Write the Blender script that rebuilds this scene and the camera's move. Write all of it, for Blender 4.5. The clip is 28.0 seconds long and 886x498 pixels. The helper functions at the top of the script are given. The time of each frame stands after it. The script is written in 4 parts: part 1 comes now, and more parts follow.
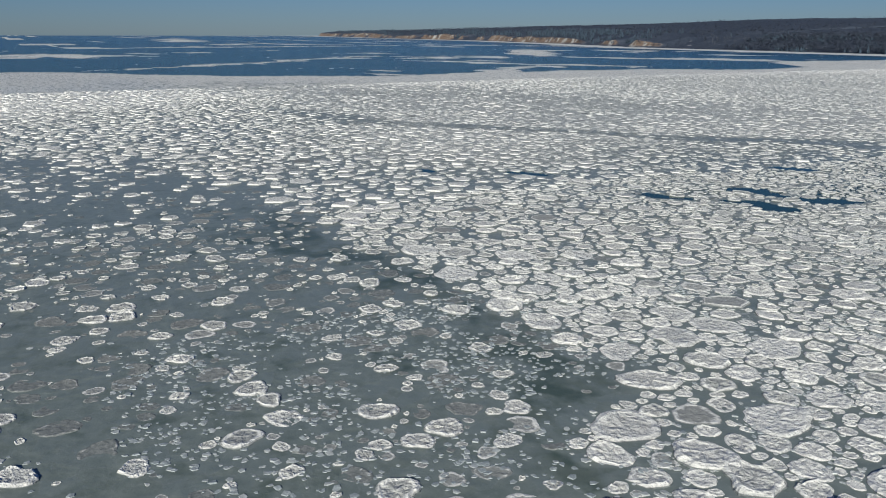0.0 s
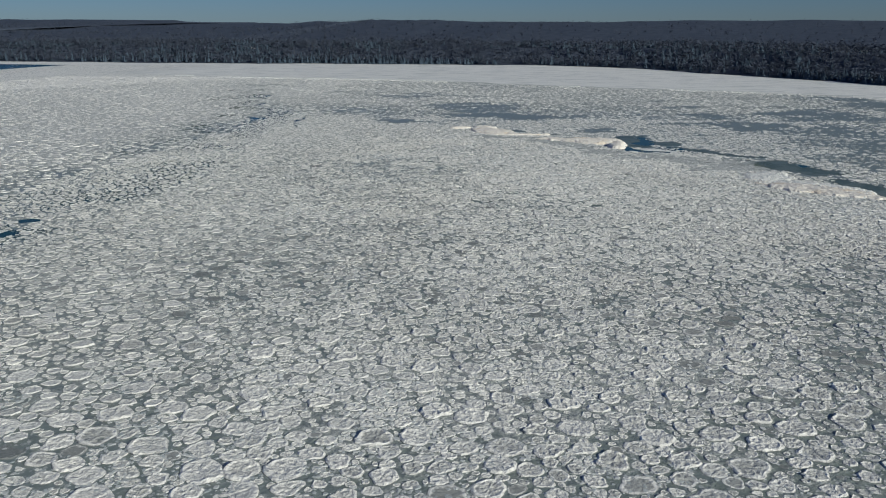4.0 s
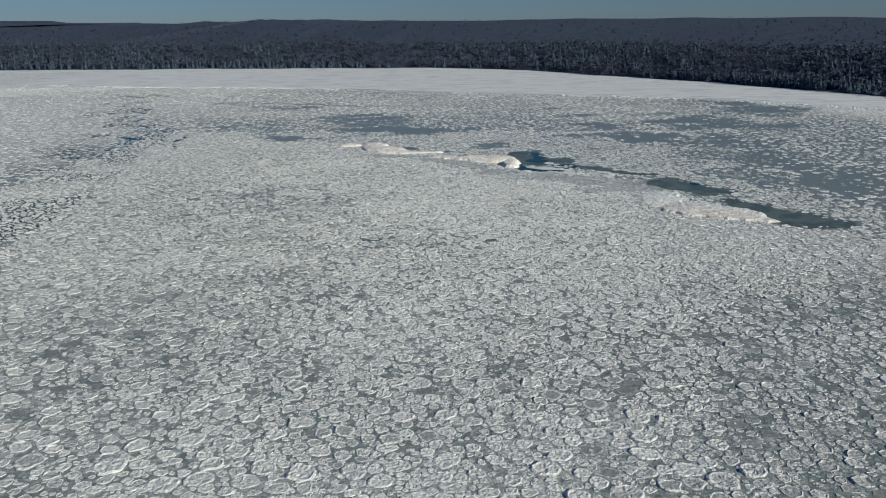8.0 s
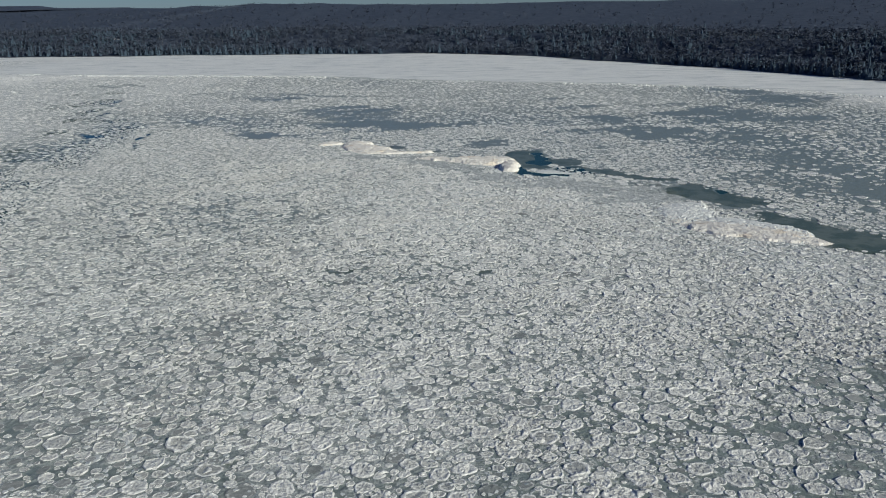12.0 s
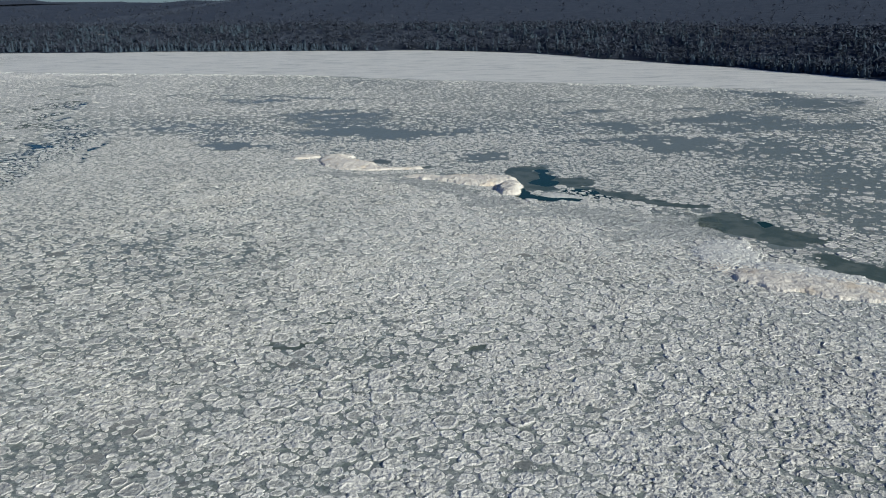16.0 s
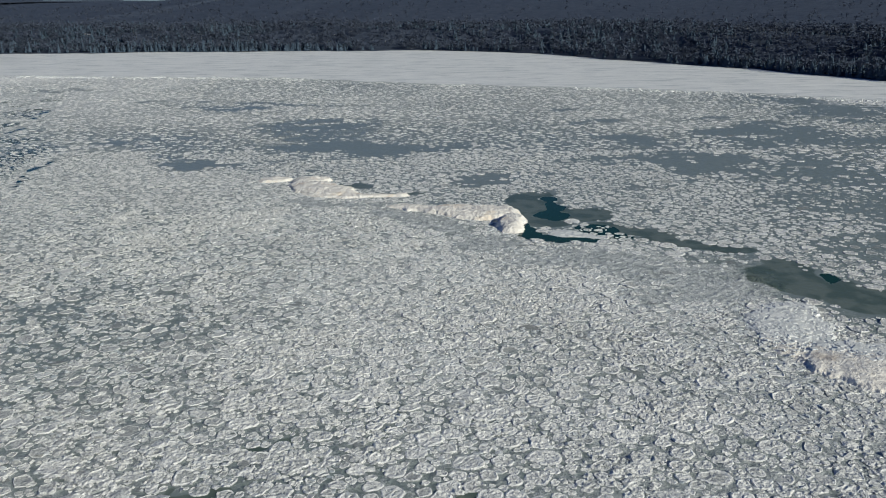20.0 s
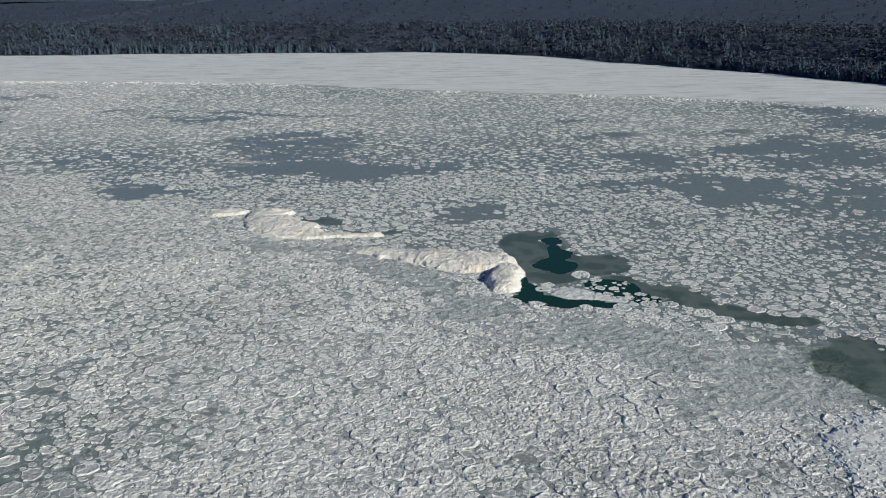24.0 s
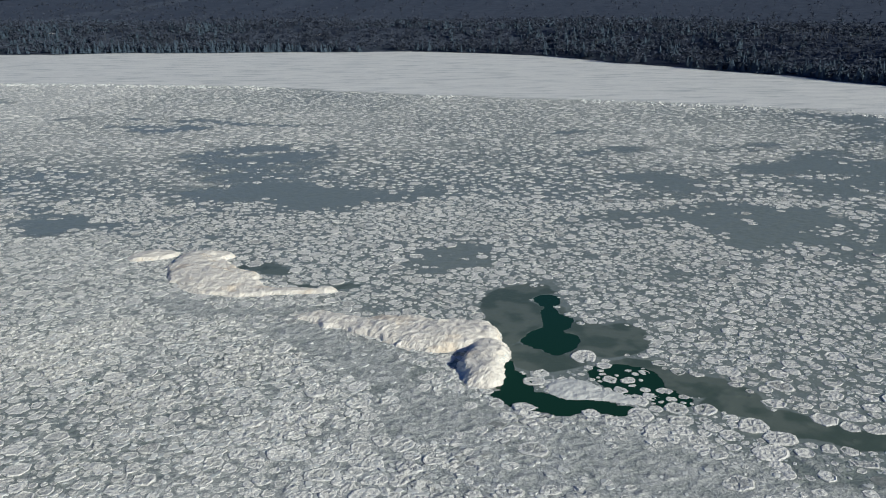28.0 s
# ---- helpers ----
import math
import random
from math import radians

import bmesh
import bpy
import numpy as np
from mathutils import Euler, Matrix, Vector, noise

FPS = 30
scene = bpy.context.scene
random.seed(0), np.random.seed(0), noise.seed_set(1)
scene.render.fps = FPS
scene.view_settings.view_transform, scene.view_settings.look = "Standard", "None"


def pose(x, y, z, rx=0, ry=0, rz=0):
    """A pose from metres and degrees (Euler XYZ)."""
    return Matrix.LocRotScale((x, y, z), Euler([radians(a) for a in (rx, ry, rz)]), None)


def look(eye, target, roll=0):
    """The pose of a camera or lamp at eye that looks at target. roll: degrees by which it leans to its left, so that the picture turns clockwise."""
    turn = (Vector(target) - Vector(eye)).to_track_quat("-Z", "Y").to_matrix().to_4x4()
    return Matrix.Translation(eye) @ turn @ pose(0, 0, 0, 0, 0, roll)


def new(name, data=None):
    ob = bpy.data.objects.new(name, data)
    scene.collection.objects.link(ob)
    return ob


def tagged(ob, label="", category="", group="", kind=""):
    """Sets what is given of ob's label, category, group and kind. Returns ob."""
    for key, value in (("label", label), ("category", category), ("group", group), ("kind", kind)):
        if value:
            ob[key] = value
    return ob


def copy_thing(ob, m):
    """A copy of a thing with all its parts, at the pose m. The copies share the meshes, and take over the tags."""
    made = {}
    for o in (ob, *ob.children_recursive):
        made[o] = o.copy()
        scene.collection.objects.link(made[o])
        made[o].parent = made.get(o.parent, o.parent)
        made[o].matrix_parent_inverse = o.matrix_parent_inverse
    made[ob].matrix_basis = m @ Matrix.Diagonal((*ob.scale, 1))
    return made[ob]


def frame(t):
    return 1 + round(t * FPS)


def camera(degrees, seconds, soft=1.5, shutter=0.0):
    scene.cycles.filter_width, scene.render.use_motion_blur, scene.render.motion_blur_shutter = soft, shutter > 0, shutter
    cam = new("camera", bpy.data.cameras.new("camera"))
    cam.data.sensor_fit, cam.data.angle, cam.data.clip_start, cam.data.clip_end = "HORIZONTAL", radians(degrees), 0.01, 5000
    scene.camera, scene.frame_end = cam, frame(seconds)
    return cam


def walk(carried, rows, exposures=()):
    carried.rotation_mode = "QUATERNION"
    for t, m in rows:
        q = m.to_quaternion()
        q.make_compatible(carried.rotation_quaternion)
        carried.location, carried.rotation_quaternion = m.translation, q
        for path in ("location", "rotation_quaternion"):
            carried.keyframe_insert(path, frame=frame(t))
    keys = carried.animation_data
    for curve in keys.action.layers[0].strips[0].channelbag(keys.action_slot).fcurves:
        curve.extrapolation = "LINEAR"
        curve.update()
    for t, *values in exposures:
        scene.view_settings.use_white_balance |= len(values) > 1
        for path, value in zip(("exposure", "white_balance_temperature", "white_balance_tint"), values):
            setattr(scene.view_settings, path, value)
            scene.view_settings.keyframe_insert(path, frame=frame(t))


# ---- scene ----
# The camera: a drone that rises, turns to its right and then flies ahead over the ice.
cam = camera(56.27, 28.0, 1.05)
PATH = [
    (0, (-22.49, -246.59, 24.11), (-65.377, -224.269, 11.438), 0.07),
    (0.5, (-21.30, -243.51, 25.68), (-61.101, -216.075, 12.956), 0.13),
    (1, (-19.86, -240.64, 27.15), (-55.969, -208.497, 14.426), 0.17),
    (1.5, (-18.16, -237.96, 28.51), (-50.040, -201.615, 15.749), 0.25),
    (2, (-16.10, -235.57, 29.79), (-43.316, -195.613, 17.044), 0.31),
    (2.5, (-13.69, -233.32, 31.14), (-35.827, -190.344, 18.373), 0.22),
    (3, (-11.14, -231.45, 32.51), (-27.833, -186.099, 19.747), 0.20),
    (3.5, (-8.66, -230.05, 33.90), (-20.749, -183.265, 21.096), 0.05),
    (4, (-6.96, -229.05, 35.23), (-14.581, -181.344, 22.380), -0.05),
    (4.5, (-6.16, -228.06, 36.40), (-9.471, -179.885, 23.423), -0.13),
    (6.5, (-5.94, -223.34, 40.47), (-7.906, -175.075, 27.553), -0.21),
    (7, (-5.91, -221.87, 41.04), (-7.799, -173.615, 28.094), -0.31),
    (7.5, (-5.83, -220.05, 41.25), (-7.658, -171.811, 28.221), -0.39),
    (8, (-5.69, -217.62, 41.28), (-7.460, -169.400, 28.190), -0.48),
    (8.5, (-5.55, -214.62, 41.26), (-7.278, -166.416, 28.105), -0.51),
    (9, (-5.42, -211.21, 41.25), (-7.115, -163.028, 28.002), -0.58),
    (9.5, (-5.30, -207.54, 41.23), (-6.964, -159.381, 27.884), -0.62),
    (10, (-5.11, -203.60, 41.20), (-6.778, -155.480, 27.727), -0.69),
    (10.5, (-4.90, -199.49, 41.17), (-6.575, -151.408, 27.542), -0.72),
    (11, (-4.74, -195.28, 41.17), (-6.402, -147.245, 27.402), -0.74),
    (11.5, (-4.57, -191.10, 41.19), (-6.255, -143.096, 27.312), -0.73),
    (12, (-4.42, -186.91, 41.22), (-6.094, -138.937, 27.241), -0.72),
    (12.5, (-4.22, -182.67, 41.24), (-5.893, -134.709, 27.207), -0.71),
    (14.5, (-3.34, -166.54, 41.09), (-5.018, -118.622, 26.890), -0.61),
    (15, (-3.23, -162.31, 41.04), (-4.908, -114.400, 26.820), -0.62),
    (15.5, (-3.08, -157.94, 40.99), (-4.761, -110.035, 26.767), -0.61),
    (16, (-2.87, -153.62, 40.93), (-4.574, -105.723, 26.695), -0.58),
    (16.5, (-2.69, -149.44, 40.87), (-4.406, -101.541, 26.627), -0.55),
    (17, (-2.46, -145.29, 40.85), (-4.220, -97.394, 26.600), -0.57),
    (17.5, (-2.26, -141.08, 40.85), (-4.035, -93.192, 26.579), -0.56),
    (18, (-2.06, -136.95, 40.86), (-3.851, -89.064, 26.579), -0.60),
    (18.5, (-1.84, -132.93, 40.90), (-3.642, -85.055, 26.596), -0.60),
    (19, (-1.66, -128.86, 40.96), (-3.470, -80.990, 26.626), -0.61),
    (19.5, (-1.45, -124.75, 41.01), (-3.278, -76.889, 26.668), -0.65),
    (20, (-1.21, -120.75, 41.04), (-3.054, -72.894, 26.679), -0.68),
    (20.5, (-0.95, -116.75, 41.06), (-2.818, -68.894, 26.690), -0.70),
    (21, (-0.75, -112.76, 41.07), (-2.616, -64.907, 26.702), -0.71),
    (21.5, (-0.54, -108.80, 41.07), (-2.416, -60.944, 26.710), -0.72),
    (23.5, (1.07, -92.43, 41.07), (-0.901, -44.580, 26.690), -0.66),
    (24, (1.49, -88.33, 41.06), (-0.484, -40.485, 26.680), -0.67),
    (24.5, (1.92, -84.26, 41.04), (-0.062, -36.421, 26.647), -0.70),
    (25, (2.36, -80.25, 41.02), (0.371, -32.413, 26.593), -0.65),
    (25.5, (2.92, -76.32, 41.00), (0.900, -28.484, 26.578), -0.66),
    (26, (3.49, -72.39, 40.98), (1.449, -24.562, 26.542), -0.66),
    (26.5, (4.01, -68.41, 40.95), (1.958, -20.593, 26.498), -0.66),
    (27, (4.47, -64.39, 40.91), (2.400, -16.582, 26.420), -0.64),
    (27.5, (4.90, -60.34, 40.87), (2.809, -12.546, 26.331), -0.69),
    (28, (5.31, -56.23, 40.83), (3.174, -8.443, 26.292), -0.69),
]
EXPOSURES = [(0, 0.13, 6580, 4), (2, -0.05, 6600, 3), (4, -0.02, 6580, 2), (8, 0.07, 6560, 1.5), (12, 0.09, 6560, 1.5), (20, 0.12, 6580, 2), (28, 0.14, 6580, 2)]
walk(cam, [(t, look(eye, target, roll)) for t, eye, target, roll in PATH], EXPOSURES)

# ---- light: a low, hazy winter sun and the sky ----
SUN_ELEVATION, SUN_FROM = radians(23), Vector((0.78, -0.62, 0)).normalized()
world = bpy.data.worlds.new("winter_sky")
scene.world = world
world.use_nodes = True
wt = world.node_tree
sky = wt.nodes.new("ShaderNodeTexSky")
sky.sky_type, sky.sun_disc = "NISHITA", False
sky.sun_elevation = SUN_ELEVATION
sky.sun_rotation = math.atan2(SUN_FROM.x, SUN_FROM.y)
sky.altitude, sky.air_density, sky.dust_density, sky.ozone_density = 300, 1.0, 0.1, 5.0
haze = wt.nodes.new("ShaderNodeMix")
haze.data_type, haze.blend_type = "RGBA", "MULTIPLY"
haze.inputs[0].default_value, haze.inputs[7].default_value = 1.0, (0.45, 0.585, 0.90, 1)
wt.links.new(sky.outputs[0], haze.inputs[6])
wt.links.new(haze.outputs[2], wt.nodes["Background"].inputs[0])
wt.nodes["Background"].inputs[1].default_value = 0.050
sun_data = bpy.data.lights.new("sun", "SUN")
sun_data.energy, sun_data.angle, sun_data.color = 3.8, radians(0.6), (1.0, 0.955, 0.87)
sun = new("sun", sun_data)
sun_way = Vector((SUN_FROM.x * math.cos(SUN_ELEVATION), SUN_FROM.y * math.cos(SUN_ELEVATION), math.sin(SUN_ELEVATION)))
sun.matrix_world = look(sun_way * 300, (0, 0, 0))


# ---- materials ----
class Nodes:
    """A short hand for node materials."""

    def __init__(self, name):
        self.mat = bpy.data.materials.new(name)
        self.mat.use_nodes = True
        self.tree = self.mat.node_tree
        self.bsdf = self.tree.nodes["Principled BSDF"]

    def link(self, a, b):
        self.tree.links.new(a, b)

    def put(self, socket, value):
        if hasattr(value, "links"):
            self.link(value, socket)
        else:
            socket.default_value = value

    def place(self, scale=(1, 1, 1)):
        geo = self.tree.nodes.new("ShaderNodeNewGeometry")
        mapping = self.tree.nodes.new("ShaderNodeMapping")
        mapping.inputs["Scale"].default_value = scale
        self.link(geo.outputs["Position"], mapping.inputs[0])
        return mapping.outputs[0]

    def noise(self, scale, detail=4, rough=0.55, vector=None):
        n = self.tree.nodes.new("ShaderNodeTexNoise")
        self.link(vector or self.place(), n.inputs["Vector"])
        n.inputs["Scale"].default_value, n.inputs["Detail"].default_value, n.inputs["Roughness"].default_value = scale, detail, rough
        return n.outputs["Fac"]

    def ridges(self, scale, detail=4, vector=None):
        n = self.tree.nodes.new("ShaderNodeTexNoise")
        n.noise_type = "RIDGED_MULTIFRACTAL"
        self.link(vector or self.place(), n.inputs["Vector"])
        n.inputs["Scale"].default_value, n.inputs["Detail"].default_value, n.inputs["Roughness"].default_value = scale, detail, 0.6
        return n.outputs["Fac"]

    def cells(self, scale, feature="DISTANCE_TO_EDGE", vector=None):
        n = self.tree.nodes.new("ShaderNodeTexVoronoi")
        n.feature = feature
        self.link(vector or self.place(), n.inputs["Vector"])
        n.inputs["Scale"].default_value = scale
        return n.outputs["Color"] if feature == "COLOR" else n.outputs[0]

    def cell_colour(self, scale, vector=None):
        n = self.tree.nodes.new("ShaderNodeTexVoronoi")
        self.link(vector or self.place(), n.inputs["Vector"])
        n.inputs["Scale"].default_value = scale
        return n.outputs["Color"]

    def math(self, op, a, b=0.0, clamp=False):
        n = self.tree.nodes.new("ShaderNodeMath")
        n.operation, n.use_clamp = op, clamp
        self.put(n.inputs[0], a)
        self.put(n.inputs[1], b)
        return n.outputs[0]

    def span(self, value, a, b, c=0.0, d=1.0):
        n = self.tree.nodes.new("ShaderNodeMapRange")
        n.interpolation_type = "SMOOTHSTEP"
        self.put(n.inputs[0], value)
        for k, v in zip((1, 2, 3, 4), (a, b, c, d)):
            n.inputs[k].default_value = v
        return n.outputs[0]

    def mix(self, fac, a, b):
        n = self.tree.nodes.new("ShaderNodeMix")
        n.data_type = "RGBA"
        self.put(n.inputs[0], fac)
        self.put(n.inputs[6], a if hasattr(a, "links") else (*a, 1))
        self.put(n.inputs[7], b if hasattr(b, "links") else (*b, 1))
        return n.outputs[2]

    def attr(self, name):
        n = self.tree.nodes.new("ShaderNodeAttribute")
        n.attribute_name = name
        return n.outputs["Fac"]

    def island(self):
        return self.tree.nodes.new("ShaderNodeNewGeometry").outputs["Random Per Island"]

    def each(self):
        return self.tree.nodes.new("ShaderNodeObjectInfo").outputs["Random"]

    def done(self, colour, rough=0.6, bump=None, strength=0.5, distance=0.1, metal=0.0, spec=0.5):
        self.put(self.bsdf.inputs["Base Color"], colour if hasattr(colour, "links") else (*colour, 1))
        self.put(self.bsdf.inputs["Roughness"], rough)
        self.put(self.bsdf.inputs["Specular IOR Level"], spec)
        if bump is not None:
            b = self.tree.nodes.new("ShaderNodeBump")
            b.inputs["Strength"].default_value, b.inputs["Distance"].default_value = strength, distance
            self.link(bump, b.inputs["Height"])
            self.link(b.outputs[0], self.bsdf.inputs["Normal"])
        return self.mat


def sheet_material():
    """The frozen sea: open water, grey young ice, slush and snow, after the sheet's own attributes."""
    m = Nodes("sea_sheet")
    fill, water, loose, smooth = m.attr("fill"), m.attr("water"), m.attr("loose"), m.attr("smooth")
    broad, fine, grit = m.noise(0.09, 5, 0.6), m.noise(0.8, 6, 0.65), m.noise(5.0, 4, 0.7)
    crumple, patch = m.ridges(0.75, 5), m.noise(0.28, 4, 0.6)
    pans, pan_tone = m.cells(0.62), m.cell_colour(0.62)
    # grey young ice in rounded pans with paler seams, sprinkled with crumbs
    grey = m.mix(m.span(fine, 0.3, 0.75), (0.178, 0.214, 0.200), (0.262, 0.302, 0.282))
    grey = m.mix(m.math("MULTIPLY", m.span(pan_tone, 0.25, 0.9), 0.6), grey, (0.215, 0.258, 0.262))
    grey = m.mix(m.math("MULTIPLY", m.span(pans, 0.0, 0.05, 0.4, 0), m.span(grit, 0.45, 0.6)), grey, (0.33, 0.35, 0.355))
    crumbs = m.math("MULTIPLY", m.span(m.cell_colour(2.6), 0.62, 0.72), m.span(m.cells(2.6), 0.03, 0.12))
    crumbs = m.math("MULTIPLY", crumbs, m.span(patch, 0.40, 0.56))
    grey = m.mix(m.math("MULTIPLY", crumbs, m.span(fill, 0.02, 0.12)), grey, (0.46, 0.48, 0.48))
    slush = m.mix(m.span(fine, 0.3, 0.7), (0.50, 0.525, 0.52), (0.76, 0.77, 0.75))
    slush = m.mix(m.span(crumple, 0.25, 0.75, 0.0, 0.55), slush, (0.90, 0.895, 0.865))
    slush = m.mix(smooth, slush, m.mix(m.span(m.noise(0.06, 6, 0.65, m.place((1, 2.5, 1))), 0.3, 0.7), (0.76, 0.77, 0.765), (0.90, 0.90, 0.88)))
    bared = m.math("MULTIPLY", m.span(m.noise(0.035, 6, 0.7, m.place((1, 3.2, 1))), 0.50, 0.64), m.math("MULTIPLY", smooth, 0.7))
    slush = m.mix(bared, slush, (0.50, 0.535, 0.55))
    level = m.math("ADD", fill, m.math("MULTIPLY", m.math("SUBTRACT", broad, 0.5), 0.35))
    level = m.math("ADD", level, m.math("MULTIPLY", m.math("SUBTRACT", fine, 0.5), 0.55))
    level = m.math("ADD", level, m.math("MULTIPLY", m.math("SUBTRACT", patch, 0.5), 0.7))
    # Dark speckle in the colour stands in for shade in the slush's fine relief.
    pit_shade = m.math("MULTIPLY", m.span(m.noise(3.2, 3, 0.85), 0.42, 0.57, 1.0, 0.0), m.math("SUBTRACT", 0.55, m.math("MULTIPLY", smooth, 0.42)))
    slush = m.mix(pit_shade, slush, (0.30, 0.32, 0.32))
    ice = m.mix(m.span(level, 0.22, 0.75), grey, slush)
    thin = m.attr("thin")
    rings = m.span(m.math("SINE", m.math("MULTIPLY", m.noise(0.16, 3, 0.5), 19.0)), -1.0, 1.0)
    ice = m.mix(m.span(m.math("ADD", thin, m.math("MULTIPLY", m.math("SUBTRACT", patch, 0.5), 0.8)), 0.4, 0.6), ice, m.mix(rings, (0.088, 0.122, 0.102), (0.146, 0.178, 0.154)))
    # far off the floes are too small to stand alone
    far_cells, far_tone = m.cells(0.33), m.cell_colour(0.33)
    floe = m.math("MULTIPLY", m.span(far_cells, 0.02, 0.10), m.math("LESS_THAN", far_tone, m.attr("cover")))
    floe = m.math("MULTIPLY", floe, loose)
    ice = m.mix(floe, ice, (0.86, 0.855, 0.83))
    wet = m.math("ADD", water, m.math("MULTIPLY", m.math("SUBTRACT", fine, 0.5), 0.8))
    wet = m.math("MULTIPLY", m.span(wet, 0.45, 0.55), m.math("SUBTRACT", 1.0, floe))
    # Far water: the mirrored sky's blue is put into the base colour.
    deep = m.mix(m.attr("blue"), (0.010, 0.045, 0.027), (0.016, 0.075, 0.130))
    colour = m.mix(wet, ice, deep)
    bare = m.math("MULTIPLY", m.span(level, 0.22, 0.6, 1.0, 0.0), m.math("SUBTRACT", 1.0, wet))
    rough = m.math("ADD", m.math("ADD", 0.62, m.math("MULTIPLY", bare, -0.30)), m.math("MULTIPLY", wet, -0.46))
    gloss = m.math("ADD", 0.09, m.math("MULTIPLY", bare, 0.08))
    relief = m.math("ADD", m.math("MULTIPLY", fine, 0.45), m.math("ADD", m.math("MULTIPLY", grit, 0.15), m.math("MULTIPLY", crumple, 0.5)))
    relief = m.math("MULTIPLY", relief, m.math("MULTIPLY", m.math("SUBTRACT", 1.02, wet), m.span(m.math("SUBTRACT", level, m.math("MULTIPLY", smooth, 0.75)), 0.1, 0.7, 0.15, 1.0)))
    chop = m.math("MULTIPLY", m.math("MULTIPLY", wet, m.attr("blue")), m.noise(0.5, 5, 0.7))
    return m.done(colour, rough, m.math("ADD", relief, m.math("MULTIPLY", chop, 1.6)), 1.0, 0.62, spec=gloss)


def floe_material():
    """Snowy pancake ice: a white broken rim, a greyer, crumpled pan."""
    m = Nodes("pancake_ice")
    rim, tone = m.attr("rim"), m.attr("tone")
    fine, grit, broad = m.noise(2.3, 4, 0.6), m.noise(9.0, 3, 0.6), m.noise(0.03, 2)
    crumple = m.ridges(1.7, 3)
    pan = m.mix(tone, (0.18, 0.20, 0.20), (0.86, 0.85, 0.82))
    pan = m.mix(m.math("MULTIPLY", m.span(fine, 0.38, 0.68), m.span(tone, 0.1, 0.7, 0.15, 0.6)), pan, (0.86, 0.855, 0.83))
    pan = m.mix(m.math("MULTIPLY", m.span(crumple, 0.35, 0.8), m.span(tone, 0.1, 0.6, 0.1, 0.5)), pan, (0.91, 0.90, 0.87))
    pan = m.mix(m.math("MULTIPLY", m.span(broad, 0.45, 0.65), 0.12), pan, (0.55, 0.50, 0.44))
    edge = m.mix(m.span(grit, 0.35, 0.65), (0.84, 0.83, 0.80), (0.94, 0.93, 0.895))
    foot = m.span(rim, -0.1, -0.35)
    rim = m.math("MULTIPLY", rim, m.span(tone, 0.0, 0.3, 0.45, 1.0))
    rim = m.math("ADD", rim, m.math("MULTIPLY", m.math("SUBTRACT", fine, 0.5), 1.2))
    colour = m.mix(m.span(rim, 0.35, 0.8), pan, edge)
    # Shade of tiny pits in the pan, put into the colour as dark flecks.
    pit_shade = m.math("MULTIPLY", m.span(m.noise(2.9, 3, 0.7), 0.40, 0.50, 1.0, 0.0), m.span(tone, 0.1, 0.5, 0.15, 0.36))
    pit_shade = m.math("MULTIPLY", pit_shade, m.span(rim, 0.3, 0.9, 1.0, 0.05))
    colour = m.mix(pit_shade, colour, (0.25, 0.275, 0.275))
    specks = m.math("MULTIPLY", m.span(m.noise(5.0, 2, 0.7), 0.53, 0.64), m.span(tone, 0.1, 0.5, 0.1, 0.4))
    colour = m.mix(specks, colour, (0.93, 0.92, 0.885))
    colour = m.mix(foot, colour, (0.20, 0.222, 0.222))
    relief = m.math("ADD", m.math("MULTIPLY", fine, 0.6), m.math("ADD", m.math("MULTIPLY", grit, 0.12), m.math("MULTIPLY", crumple, 0.35)))
    relief = m.math("MULTIPLY", relief, m.span(tone, 0.1, 0.5, 0.2, 1.0))
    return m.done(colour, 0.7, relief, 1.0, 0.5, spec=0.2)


def chunk_material():
    m = Nodes("brash_ice")
    tone = m.attr("tone")
    colour = m.mix(tone, (0.33, 0.37, 0.39), (0.86, 0.85, 0.82))
    colour = m.mix(m.math("MULTIPLY", m.span(m.noise(4.0, 5, 0.7), 0.45, 0.65), 0.4), colour, (0.7, 0.76, 0.78))
    return m.done(colour, 0.6, m.noise(9.0, 3), 0.5, 0.05, spec=0.35)


def berg_material():
    """Grounded ice: wind-packed snow, bluish bare ice on the broken flanks, ochre silt."""
    m = Nodes("grounded_ice")
    fine, grit, broad = m.noise(1.1, 6, 0.62), m.noise(6.0, 4, 0.7), m.noise(0.22, 4)
    geo = m.tree.nodes.new("ShaderNodeNewGeometry")
    up = m.tree.nodes.new("ShaderNodeSeparateXYZ")
    m.link(geo.outputs["True Normal"], up.inputs[0])
    snow = m.mix(m.span(fine, 0.3, 0.7), (0.83, 0.775, 0.70), (0.92, 0.88, 0.82))
    snow = m.mix(m.math("MULTIPLY", m.span(broad, 0.54, 0.68), 0.55), snow, (0.76, 0.62, 0.47))
    bare = m.mix(m.span(fine, 0.35, 0.65), (0.42, 0.50, 0.55), (0.70, 0.72, 0.70))
    bare = m.mix(m.math("MULTIPLY", m.span(m.noise(0.8, 3, vector=m.place((0.4, 0.4, 4))), 0.55, 0.7), 0.6), bare, (0.42, 0.33, 0.22))
    colour = m.mix(m.span(up.outputs[2], 0.25, 0.6), bare, snow)
    relief = m.math("ADD", m.math("MULTIPLY", m.ridges(0.55, 5), 0.7), m.math("ADD", fine, m.math("MULTIPLY", grit, 0.3)))
    return m.done(colour, 0.65, relief, 0.9, 0.35, spec=0.35)


